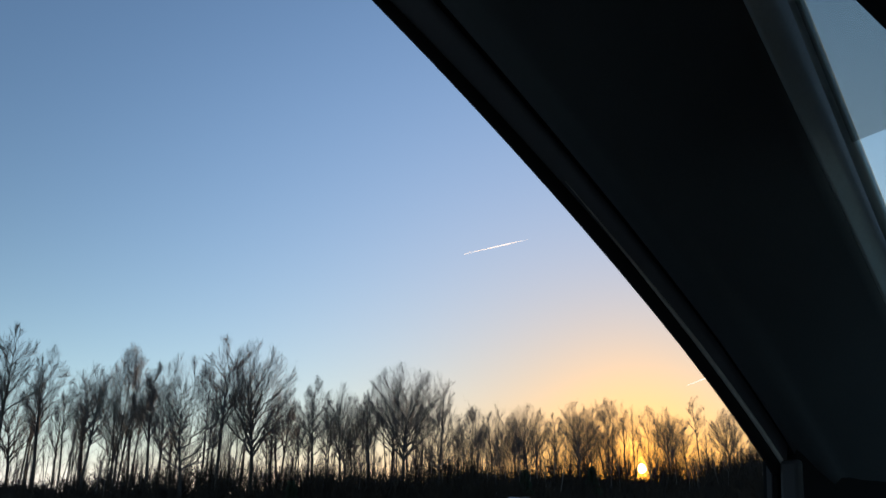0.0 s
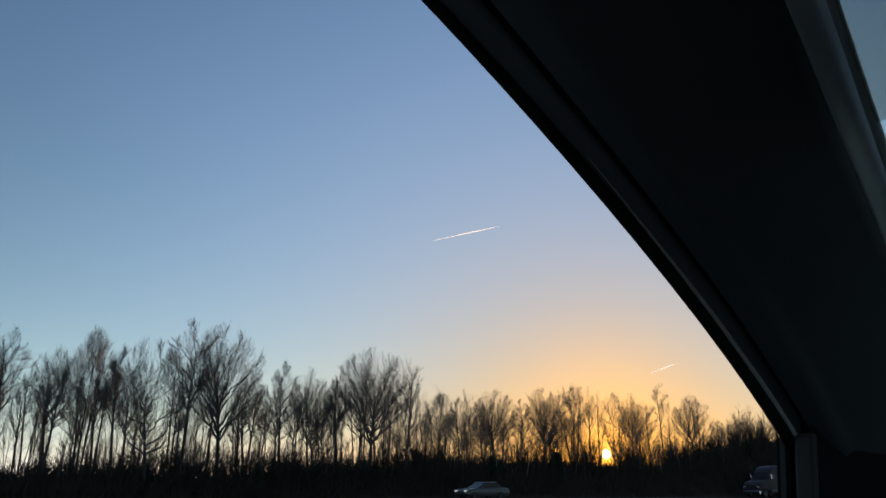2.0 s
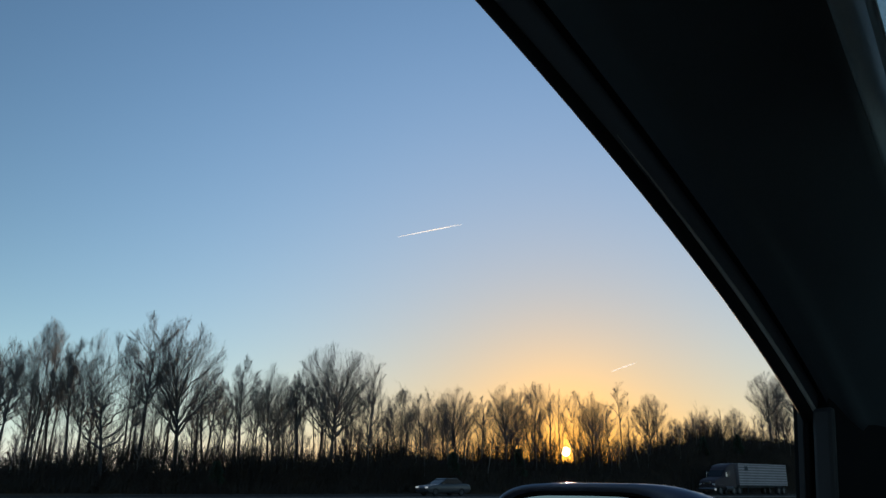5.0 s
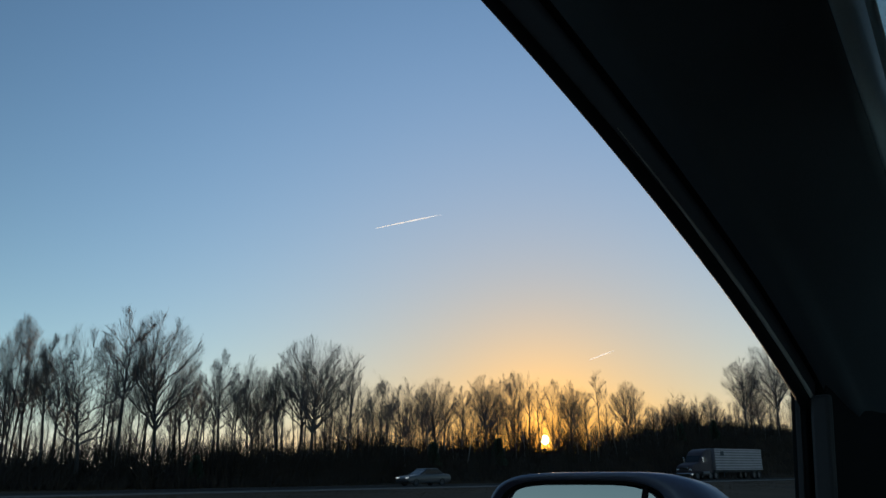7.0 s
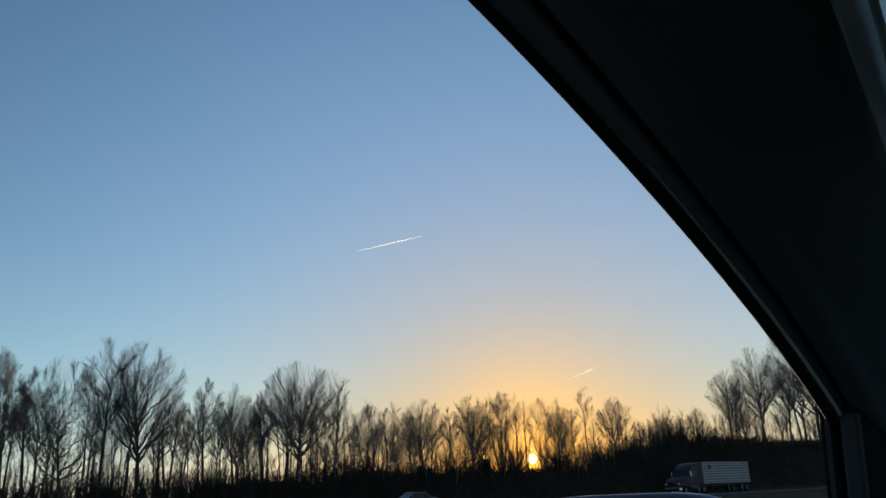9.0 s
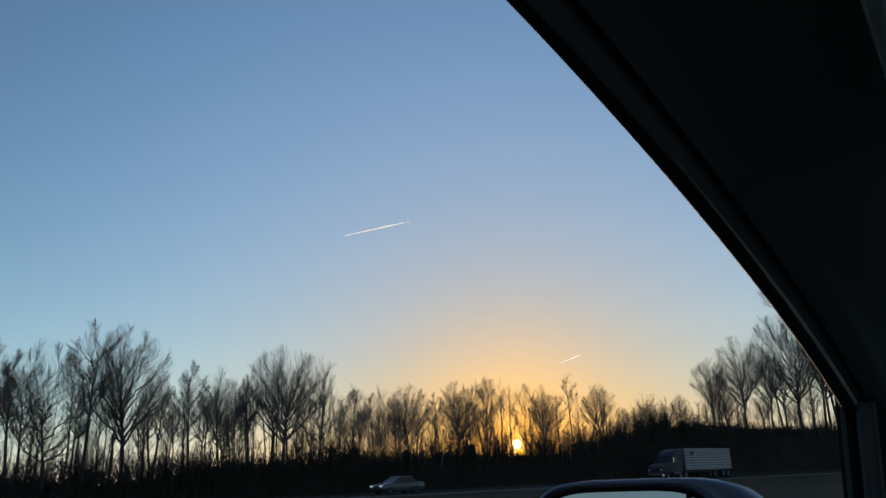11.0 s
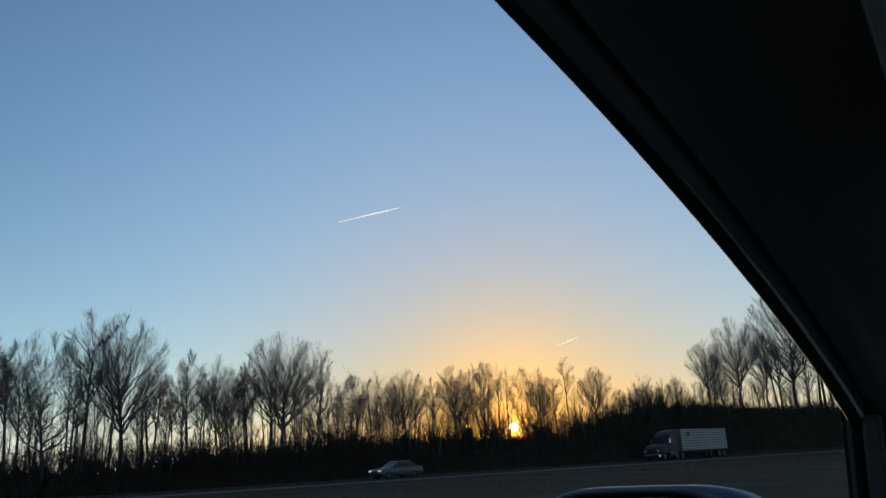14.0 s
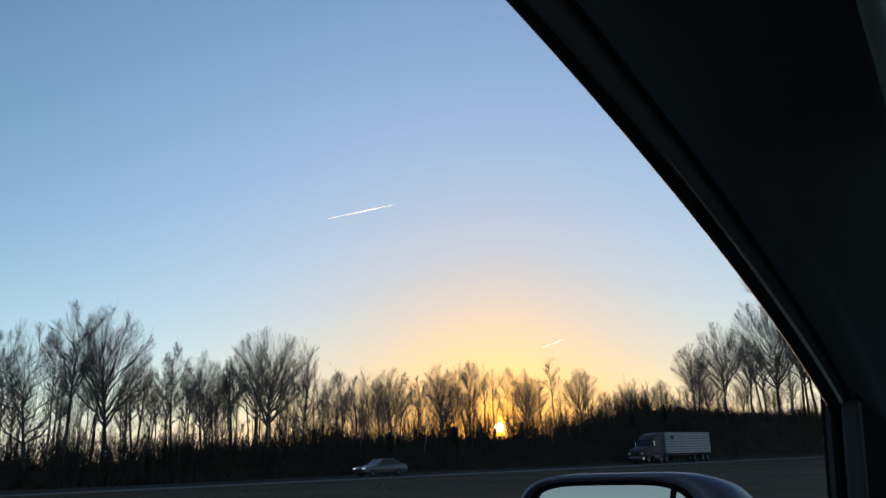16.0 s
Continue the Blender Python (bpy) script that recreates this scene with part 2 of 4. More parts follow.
def slab(near, far):
    """A closed shell between a grid of points and the same grid moved back."""
    bm = bmesh.new()
    n, k = len(near), len(near[0])
    a = [[bm.verts.new(p) for p in row] for row in near]
    b = [[bm.verts.new(p) for p in row] for row in far]
    for i in range(n - 1):
        for j in range(k - 1):
            bm.faces.new((a[i][j], a[i][j + 1], a[i + 1][j + 1], a[i + 1][j]))
            bm.faces.new((b[i][j], b[i + 1][j], b[i + 1][j + 1], b[i][j + 1]))
    rim = [(i, 0) for i in range(n)] + [(n - 1, j) for j in range(1, k)] + [(i, k - 1) for i in range(n - 2, -1, -1)] + [(0, j) for j in range(k - 2, 0, -1)]
    for p, q in zip(rim, rim[1:] + rim[:1]):
        bm.faces.new((a[p[0]][p[1]], a[q[0]][q[1]], b[q[0]][q[1]], b[p[0]][p[1]]))
    bmesh.ops.recalc_face_normals(bm, faces=bm.faces)
    return bm


def outline_prism(outline, y0, y1, bevel=0.0):
    """A body with an outline of (x, z) points, from y0 to y1."""
    bm = bmesh.new()
    a = [bm.verts.new((x, y0, z)) for x, z in outline]
    b = [bm.verts.new((x, y1, z)) for x, z in outline]
    bm.faces.new(a)
    bm.faces.new(b[::-1])
    for i in range(len(a)):
        j = (i + 1) % len(a)
        bm.faces.new((a[i], b[i], b[j], a[j]))
    bmesh.ops.recalc_face_normals(bm, faces=bm.faces)
    if bevel:
        bmesh.ops.bevel(bm, geom=list(bm.edges), offset=bevel, segments=3, affect="EDGES", profile=0.5)
    return bm


def smoothstep(a, b, x):
    k = min(1.0, max(0.0, (x - a) / (b - a)))
    return k * k * (3 - 2 * k)


# ---- the land ----


def land(x, y):
    """Height of the ground: flat verges, and a wooded bank beyond the far carriageway that rises ahead."""
    bank = smoothstep(62, 69, y) * (0.9 + 1.7 * smoothstep(14, 56, x) + 4.3 * smoothstep(77, 108, x - 1.06 * (y - 69)))
    dip = -0.35 * smoothstep(6, 14, y) * (1 - smoothstep(24, 34, y))
    rough = 0.25 * noise.noise((x * 0.06, y * 0.06, 0)) * smoothstep(50, 60, y)
    return bank * (1 - 0.5 * smoothstep(100, 200, y)) + dip + rough


def steps(*stretches):
    out = []
    for a, b, n in stretches:
        out += [a + (b - a) * i / n for i in range(n)]
    return out + [stretches[-1][1]]


gx = steps((-4000, -400, 6), (-400, -60, 10), (-60, 260, 110), (260, 600, 14), (600, 4000, 6))
gy = steps((-4000, -300, 5), (-300, -10, 8), (-10, 50, 24), (50, 110, 40), (110, 400, 14), (400, 4500, 6))
g_verts = [(x, y, land(x, y)) for y in gy for x in gx]
nx = len(gx)
g_faces = [(j * nx + i, j * nx + i + 1, (j + 1) * nx + i + 1, (j + 1) * nx + i) for j in range(len(gy) - 1) for i in range(nx - 1)]
ground = mesh_part("ground", g_verts, g_faces, M_GRASS, smooth=True)
ground.data.materials.append(M_LITTER)
for poly in ground.data.polygons:
    if 62.0 < poly.center.y < 400:
        poly.material_index = 1
tagged(ground, "dull brown-green winter grass verge and wooded bank", "ground", kind="structure")


def strip(name, x0, x1, y0, y1, z, mat, label, category):
    xs = steps((x0, -60, 6), (-60, 260, 40), (260, x1, 6))
    near = [[Vector((x, y, z)) for y in (y0, y1)] for x in xs]
    far = [[Vector((x, y, z - 0.4)) for y in (y0, y1)] for x in xs]
    return tagged(part(name, slab(near, far), mat), label, category, kind="structure")


strip("road", -1500, 1800, -6.2, 5.0, 0.03, M_ASPHALT, "dark grey asphalt carriageway under the standing car", "road")
strip("road", -1500, 1800, 50.0, 61.0, 0.05, M_ASPHALT, "dark grey asphalt carriageway for oncoming traffic", "road")
strip("road_shoulder", -1500, 1800, 47.2, 49.99, 0.04, M_SHOULDER, "pale gravel shoulder along the far carriageway", "shoulder")
for y in (50.5, 60.4):
    strip("edge_line", -1500, 1800, y, y + 0.15, 0.056, M_LINE, "worn white edge line on the carriageway", "road marking")

# ---- bare trees ----


class Wood:
    """Collects tapered limbs as plain lists, for one mesh."""

    def __init__(self):
        self.v, self.f = [], []

    def limb(self, pts, radii, sides):
        base = len(self.v)
        last = len(pts) - 1
        a = None
        for i, p in enumerate(pts):
            d = (pts[min(i + 1, last)] - pts[max(i - 1, 0)]).normalized()
            a = d.orthogonal().normalized() if a is None else (a - d * a.dot(d)).normalized()
            b = d.cross(a)
            if i == last and radii[i] <= 0.004:
                self.v.append(tuple(p))
                continue
            for k in range(sides):
                w = math.tau * k / sides
                self.v.append(tuple(p + radii[i] * (math.cos(w) * a + math.sin(w) * b)))
        for i in range(last):
            s = base + i * sides
            for k in range(sides):
                n = (k + 1) % sides
                if i == last - 1 and radii[last] <= 0.004:
                    self.f.append((s + k, s + n, base + last * sides))
                else:
                    self.f.append((s + k, s + n, s + sides + n, s + sides + k))


def bough(rng, start, way, length, bend, wobble, n):
    """Points of a limb that starts along way and bends upwards by bend."""
    pts, p, d = [start.copy()], start.copy(), way.normalized()
    for i in range(n):
        d = (d + Vector((rng.gauss(0, wobble), rng.gauss(0, wobble), rng.gauss(0, wobble) + bend / n))).normalized()
        p = p + d * (length / n)
        pts.append(p.copy())
    return pts


def along(pts, u):
    k = u * (len(pts) - 1)
    i = min(int(k), len(pts) - 2)
    return pts[i].lerp(pts[i + 1], k - i), (pts[i + 1] - pts[i]).normalized()


def side_way(rng, d, spread, turn=None):
    side = d.orthogonal().normalized()
    side.rotate(Matrix.Rotation(rng.uniform(0, math.tau) if turn is None else turn, 3, d))
    return (d * math.cos(spread) + side * math.sin(spread)).normalized()


# species: foot of the crown, number of main limbs, how steeply they leave the stem (degrees from upright), wobble, stems, thickness, length of the leader; crown: radius, middle, half height, lumps
SPECIES = {
    "upright": (0.42, 12, 24, 0.030, 1, 0.0135, 0.90, 0.165, 0.70, 0.30, 0.15),
    "vase": (0.30, 17, 30, 0.024, 1, 0.0150, 0.68, 0.265, 0.655, 0.345, 0.07),
    "round": (0.24, 20, 40, 0.020, 1, 0.0150, 0.62, 0.300, 0.615, 0.385, 0.04),
    "spreading": (0.24, 10, 56, 0.060, 1, 0.0175, 0.64, 0.300, 0.61, 0.39, 0.18),
    "cluster": (0.26, 6, 26, 0.022, 4, 0.0095, 0.85, 0.225, 0.64, 0.36, 0.14),
    "slender": (0.50, 9, 28, 0.030, 1, 0.0100, 0.92, 0.125, 0.75, 0.25, 0.15),
}


def arch(rng, start, way, end, n, wobble):
    """Points of a limb that leaves start along way and bows up to end."""
    ln = (end - start).length
    knee = start + way * ln * 0.5
    pts = [start.copy()]
    for i in range(1, n + 1):
        u = i / n
        p = start * (1 - u) ** 2 + knee * (2 * u * (1 - u)) + end * u * u
        w = wobble * ln * (1 if i < n else 0.4)
        pts.append(p + Vector((rng.gauss(0, w), rng.gauss(0, w), rng.gauss(0, w * 0.5))))
    return pts


def bare_tree(species, seed, height=16.0, twigs=1.0):
    clear, limbs, steep, wob, stems, thick, lead, c_rad, c_mid, c_half, lumps = SPECIES[species]
    rng = random.Random(seed)
    stem, crown = Wood(), Wood()
    shift = rng.uniform(0, 50)
    centre = Vector((0, 0, c_mid * height))

    def shell(d):
        """The point of the uneven crown's outline in the direction d from its middle."""
        k = 1.0 + lumps * 1.6 * noise.noise(d * 1.7 + Vector((shift, 0, 0))) + lumps * 0.5 * noise.noise(d * 4.5 + Vector((0, shift, 0)))
        return centre + Vector((d.x * c_rad, d.y * c_rad, d.z * c_half)) * height * min(1.18, k)

    def inside(p):
        """How far out in the crown a point stands: 1 is its outline."""
        d = Vector((p.x / c_rad, p.y / c_rad, (p.z - centre.z) / c_half))
        if d.length < 1e-6:
            return 0.0
        return (p - centre).length / max(0.1, (shell(d.normalized()) - centre).length)

    def fit(p, q, most=1.03):
        """Draws the end of a twig back until it stands in the crown."""
        for k in range(2):
            if inside(q) < most or q.z < p.z:
                break
            q = p.lerp(q, 0.68)
        return q

    def spray(limb, r0, first, count, length, level):
        """Side branches along a limb, with their own straight twigs."""
        for k in range(count):
            u = first + (1 - first) * (k + rng.random()) / count
            p, d = along(limb, min(u, 0.99))
            w = side_way(rng, d, radians(rng.uniform(14, 36)))
            ln = length * rng.uniform(0.6, 1.25) * (1.15 - 0.45 * u)
            out = Vector((p.x, p.y, 0)) * (0.3 / max(1.0, height * c_rad))
            end = fit(p, p + (w + out + Vector((0, 0, 0.42))).normalized() * ln)
            if level:
                r = max(0.010, r0 * 0.45 * (1 - 0.7 * u))
                crown.limb([p, end], [r, 0.003], 3)
                for m in range(max(2, round(5 * twigs))):
                    p4 = p.lerp(end, rng.uniform(0.1, 1.0))
                    d4 = (end - p).normalized()
                    q4 = fit(p4, p4 + (side_way(rng, d4, radians(rng.uniform(10, 30))) + Vector((0, 0, 0.12))) * rng.uniform(0.5, 1.3), 1.08)
                    crown.limb([p4, q4], [0.0085, 0.003], 3)
                continue
            r = max(0.019, r0 * 0.5 * (1 - 0.7 * u))
            b = arch(rng, p, w, end, 2, wob * 0.7)
            crown.limb(b, [r, r * 0.65, 0.003], 4 if r > 0.04 else 3)
            spray(b, r, 0.15, max(4, round(8 * twigs)), length * 0.55, 1)

    for s in range(stems):
        turn0 = rng.uniform(0, math.tau)
        foot, tilt = Vector((0, 0, -0.3)), rng.uniform(0.0, 0.03)
        if stems > 1:
            turn0 = math.tau * (s + rng.uniform(-0.3, 0.3)) / stems
            foot, tilt = Vector((0.35 * math.cos(turn0), 0.35 * math.sin(turn0), -0.3)), rng.uniform(0.05, 0.17)
        way = Vector((math.cos(turn0) * tilt, math.sin(turn0) * tilt, 1)).normalized()
        h = height * lead * (rng.uniform(0.95, 1.04) if stems == 1 else rng.uniform(0.78, 1.03))
        r0 = height * thick * rng.uniform(0.9, 1.15)
        trunk = bough(rng, foot, way, h, 0.03, 0.012 + wob * 0.4, 10)
        fork = clear / lead
        rad = [r0 * (1.4 if i == 0 else 1 - 0.25 * (i / 10) / fork if i / 10 < fork else 0.75 * (1 - 0.88 * ((i / 10 - fork) / (1 - fork)) ** 0.8)) for i in range(11)]
        stem.limb(trunk, rad, 8)
        golden = rng.uniform(0, math.tau)
        for q in range(limbs + 1):
            leader = q == limbs
            k = (q + rng.uniform(0.1, 0.9)) / limbs
            u = 0.97 if leader else fork + (0.94 - fork) * k ** 1.15
            p, d = along(trunk, u)
            az = golden + q * 2.4 + rng.uniform(-0.35, 0.35)
            # low limbs end on the crown's side, high ones near its top
            lift = 1.0 if leader else -0.25 + 1.05 * k + rng.uniform(-0.12, 0.12)
            lift = min(0.97, lift)
            flat = math.sqrt(max(0.0, 1 - lift * lift)) * (1 if not leader else 0.15)
            end = shell(Vector((math.cos(az) * flat, math.sin(az) * flat, lift)).normalized())
            if end.z < p.z + 0.06 * height:
                end.z = p.z + 0.06 * height
            fan = radians(steep * rng.uniform(0.8, 1.2) * (1.15 - 0.45 * k))
            w1 = Vector((math.cos(az) * math.sin(fan), math.sin(az) * math.sin(fan), math.cos(fan)))
            r1 = max(0.05, r0 * (0.60 - 0.34 * k) * (1.0 if stems == 1 else 0.8))
            limb1 = arch(rng, p, w1, p.lerp(end, rng.uniform(0.76, 0.90)), 6, wob)
            crown.limb(limb1, [r1 * (1 - 0.85 * (i / 6) ** 0.8) for i in range(7)], 6)
            ln = (end - p).length
            spray(limb1, r1 * 0.8, 0.12, max(3 if leader else 5, round(1.5 * ln)), min(4.4, (1.7 if leader else 1.0) + 0.36 * ln), 0)
        # a few short dead twigs on the clear stem
        for q in range(rng.randrange(3, 7)):
            p, d = along(trunk, rng.uniform(0.3, 1.0) * fork)
            w1 = side_way(rng, d, radians(rng.uniform(50, 85)))
            b = bough(rng, p, w1, rng.uniform(0.8, 2.4), 0.4, 0.1, 3)
            crown.limb(b, [0.03, 0.022, 0.016, 0.003], 3)
            for m in range(4):
                p4, d4 = along(b, rng.uniform(0.3, 1.0))
                crown.limb([p4, p4 + side_way(rng, d4, radians(35)) * rng.uniform(0.3, 0.8)], [0.009, 0.003], 3)
    return stem, crown


TREE_LABEL = {
    "upright": "tall bare tree with steep upright limbs and fine twigs",
    "vase": "bare winter tree with a wide vase-shaped crown",
    "round": "bare winter tree with a dense dome-shaped crown of fine twigs",
    "spreading": "gnarled bare tree with a thick trunk and spreading limbs",
    "cluster": "bare tree with several thin stems from one foot",
    "slender": "slender bare young tree with a long clear stem",
}


def tree_model(species, seed, twigs=1.0):
    t = thing("tree", TREE_LABEL[species], "tree", "bare trees along the woodland edge")
    stem, crown = bare_tree(species, seed, 16.0, twigs)
    mesh_part("trunk", stem.v, stem.f, M_BARK, t, smooth=True)
    mesh_part("crown", crown.v, crown.f, M_TWIG, t, "bare grey-brown twigs", smooth=True)
    return t


MODELS = {
    "upright": [tree_model("upright", 11, 0.95), tree_model("upright", 12, 0.95), tree_model("upright", 13, 0.95)],
    "vase": [tree_model("vase", 21, 0.9), tree_model("vase", 22, 0.9), tree_model("vase", 23, 0.9)],
    "round": [tree_model("round", 71, 0.85), tree_model("round", 72, 0.85), tree_model("round", 73, 0.85)],
    "spreading": [tree_model("spreading", 31), tree_model("spreading", 32)],
    "cluster": [tree_model("cluster", 41, 0.7), tree_model("cluster", 42, 0.7), tree_model("cluster", 43, 0.7)],
    "slender": [tree_model("slender", 51, 0.7), tree_model("slender", 52, 0.7)],
    "upright behind": [tree_model("upright", 61, 0.6), tree_model("upright", 62, 0.6)],
    "round behind": [tree_model("round", 74, 0.5), tree_model("round", 75, 0.5)],
    "vase behind": [tree_model("vase", 63, 0.5), tree_model("vase", 64, 0.5)],
    "cluster behind": [tree_model("cluster", 65, 0.5), tree_model("cluster", 66, 0.5)],
    "slender behind": [tree_model("slender", 67, 0.5), tree_model("slender", 68, 0.5), tree_model("slender", 69, 0.5)],
}
USED = set()


def plant(species, x, y, height, rng):
    """The first tree of a model is the model itself; the next ones are its copies."""
    src = MODELS[species][rng.randrange(len(MODELS[species]))]
    k = height / 16.0
    m = pose(x, y, land(x, y) - 0.05, 0, 0, rng.uniform(0, 360))
    m = m @ Matrix.Diagonal((k * rng.uniform(0.9, 1.1), k * rng.uniform(0.9, 1.1), k, 1))
    if src.name in USED:
        return copy_thing(src, m)
    USED.add(src.name)
    src.matrix_basis = m
    return src


EYE = Vector((0, 0, 1.15))


def plant_at(species, azimuth, y, elevation, rng):
    """A tree in the row y metres off, in a direction, whose top stands at that angle above the eye."""
    a = radians(azimuth)
    x = y * math.tan(a)
    d = math.hypot(x, y)
    top = EYE.z + d * math.tan(radians(elevation))
    return plant(species, x, y, top - land(x, y), rng)


rng = random.Random(7)
# single trees that stand out: kind, bearing, distance of the row, height of the top in degrees
MAIN_TREES = [
    ("vase", 0.5, 68, 10.2), ("upright", 3.2, 68, 10.4), ("upright", 5.6, 70, 9.2), ("upright", 8.4, 67, 11.2), ("cluster", 10.4, 70, 9.6), ("upright", 12.4, 68, 10.8),
    ("spreading", 14.6, 65, 9.3), ("upright", 16.8, 68, 10.8), ("vase", 19.2, 67, 10.9), ("upright", 21.2, 70, 9.8), ("upright", 23.4, 68, 10.2), ("vase", 25.4, 70, 9.7),
    ("upright", 27.4, 69, 10.1), ("round", 29.8, 68, 9.6), ("spreading", 32.4, 67, 9.3), ("cluster", 34.8, 70, 6.4), ("slender", 36.2, 72, 6.3), ("round", 38.8, 70, 8.3),
    ("upright", 40.6, 72, 7.1), ("vase", 42.4, 71, 7.7), ("cluster", 44.4, 72, 6.9), ("vase", 48.6, 70, 7.5), ("slender", 50.6, 71, 6.9), ("round", 52.6, 72, 7.4),
    ("slender", 54.2, 74, 6.6), ("cluster", 56.0, 71, 5.6), ("round", 58.2, 72, 5.8), ("vase", 60.4, 70, 7.4), ("round", 62.4, 70, 8.8), ("vase", 64.0, 69, 9.3),
    ("round", 65.8, 70, 10.2), ("vase", 67.5, 69, 11.0), ("round", 69.3, 70, 11.6), ("upright", 71.2, 68, 11.8),
]
MAIN_TREES += [
    ("slender", 1.8, 70, 9.4), ("slender", 7.0, 69, 10.0), ("slender", 11.4, 71, 9.8), ("slender", 13.6, 70, 10.2), ("cluster", 17.9, 70, 9.6), ("slender", 20.3, 69, 10.3),
    ("slender", 22.4, 68, 9.9), ("slender", 24.5, 71, 9.2), ("cluster", 26.4, 70, 9.4), ("slender", 28.6, 70, 9.3), ("slender", 31.1, 69, 8.9),
]
for kind, az, row, el in MAIN_TREES:
    plant_at(kind, az, row, el, rng)
# thin trees before the low sun
plant_at("slender behind", 46.2, 92, 6.3, rng)
plant_at("cluster behind", 47.4, 88, 6.2, rng)
plant_at("slender behind", 45.5, 84, 6.6, rng)
# the ranks behind them
for i in range(46):
    az = -4 + 37 * (i + rng.uniform(-1.3, 1.3)) / 45
    plant_at(rng.choice(("upright", "slender", "upright", "slender", "vase")) + " behind", az, rng.uniform(73, 100), rng.uniform(6.8, 10.4) * (0.62 if az > 33 else 1.0), rng)
for i in range(50):
    az = 34 + 28 * (i + rng.uniform(-1.1, 1.1)) / 49
    if 46.2 < az < 47.0:
        continue
    low = 0.85 if az < 37.2 or 55 < az < 60 else 1.0
    plant_at(rng.choice(("cluster", "round", "slender", "upright", "vase")) + " behind", az, rng.uniform(72, 98), rng.uniform(4.8, 7.2) * low, rng)
for i in range(26):
    az = 60.5 + 14 * (i + rng.uniform(-1.0, 1.0)) / 25
    plant_at(rng.choice(("upright", "round", "vase")) + " behind", az, rng.uniform(70, 86), rng.uniform(6.6, 8.8) * (1.2 if az > 66.5 else 1.0), rng)

for models in MODELS.values():
    for model in models:
        if model.name not in USED:
            for child in list(model.children):
                bpy.data.objects.remove(child)
            bpy.data.objects.remove(model)

# ---- dark brush on the bank ----


def thicket(name, x0, x1, y0, y1, count, low, high, mat, label, seed):
    r = random.Random(seed)
    w = Wood()
    for i in range(count):
        x, y = r.uniform(x0, x1), r.uniform(y0, y1)
        k = 0.55 + 0.6 * noise.noise((x * 0.11, y * 0.11, 3.0)) + 0.25 * noise.noise((x * 0.5, y * 0.5, 9.0))
        h = (low + (high - low) * max(0, k)) * r.uniform(0.55, 1.1)
        p = Vector((x, y, land(x, y) - 0.05))
        for s in range(2):
            tip = p + Vector((r.gauss(0, 0.3), r.gauss(0, 0.3), 1)) * h * r.uniform(0.6, 1.0)
            mid = p.lerp(tip, 0.5) + Vector((r.gauss(0, 0.08), r.gauss(0, 0.08), 0))
            w.limb([p, mid, tip], [0.05, 0.042, 0.003], 3)
    return tagged(mesh_part(name, w.v, w.f, mat), label, "underbrush", kind="stuff")


def shrubs(x0, x1, y0, y1, count, low, high, label, seed):
    """Clumps of arching stems with side twigs, thick enough to close the wood's edge."""
    r = random.Random(seed)
    w = Wood()
    for i in range(count):
        x, y = r.uniform(x0, x1), r.uniform(y0, y1)
        k = 0.45 + 1.3 * noise.noise((x * 0.08, y * 0.05, 1.0))
        h = (low + (high - low) * min(1.3, max(0, k))) * r.uniform(0.8, 1.15)
        if 45.6 < math.degrees(math.atan2(x, y)) < 47.6:
            h = min(h, 1.4)
        p = Vector((x, y, land(x, y) - 0.05))
        for s in range(10):
            d = Vector((r.gauss(0, 0.38), r.gauss(0, 0.38), 1))
            stem = bough(r, p + Vector((r.gauss(0, 0.2), r.gauss(0, 0.2), 0)), d, h * r.uniform(0.6, 1.05), -0.1, 0.1, 3)
            w.limb(stem, [0.036, 0.03, 0.024, 0.003], 3)
            for q in range(5):
                a, e = along(stem, r.uniform(0.25, 1.0))
                w.limb([a, a + side_way(r, e, radians(r.uniform(25, 60))) * r.uniform(0.4, 1.0)], [0.018, 0.003], 3)
    return tagged(mesh_part("shrubs", w.v, w.f, M_BRUSH), label, "shrubs", kind="stuff")


shrubs(-25, 48, 63.5, 74, 500, 1.3, 4.6, "dark tangled leafless shrubs along the wood's edge", 71)
shrubs(48, 280, 64, 76, 900, 1.4, 4.4, "dark tangled leafless shrubs on the bank", 72)
thicket("underbrush", -30, 48, 62.5, 72, 7500, 0.8, 2.1, M_BRUSH, "tangled dark leafless underbrush at the foot of the trees", 3)
thicket("underbrush", 48, 260, 62.5, 76, 13000, 1.0, 2.6, M_BRUSH, "dense dark underbrush on the wooded bank", 4)


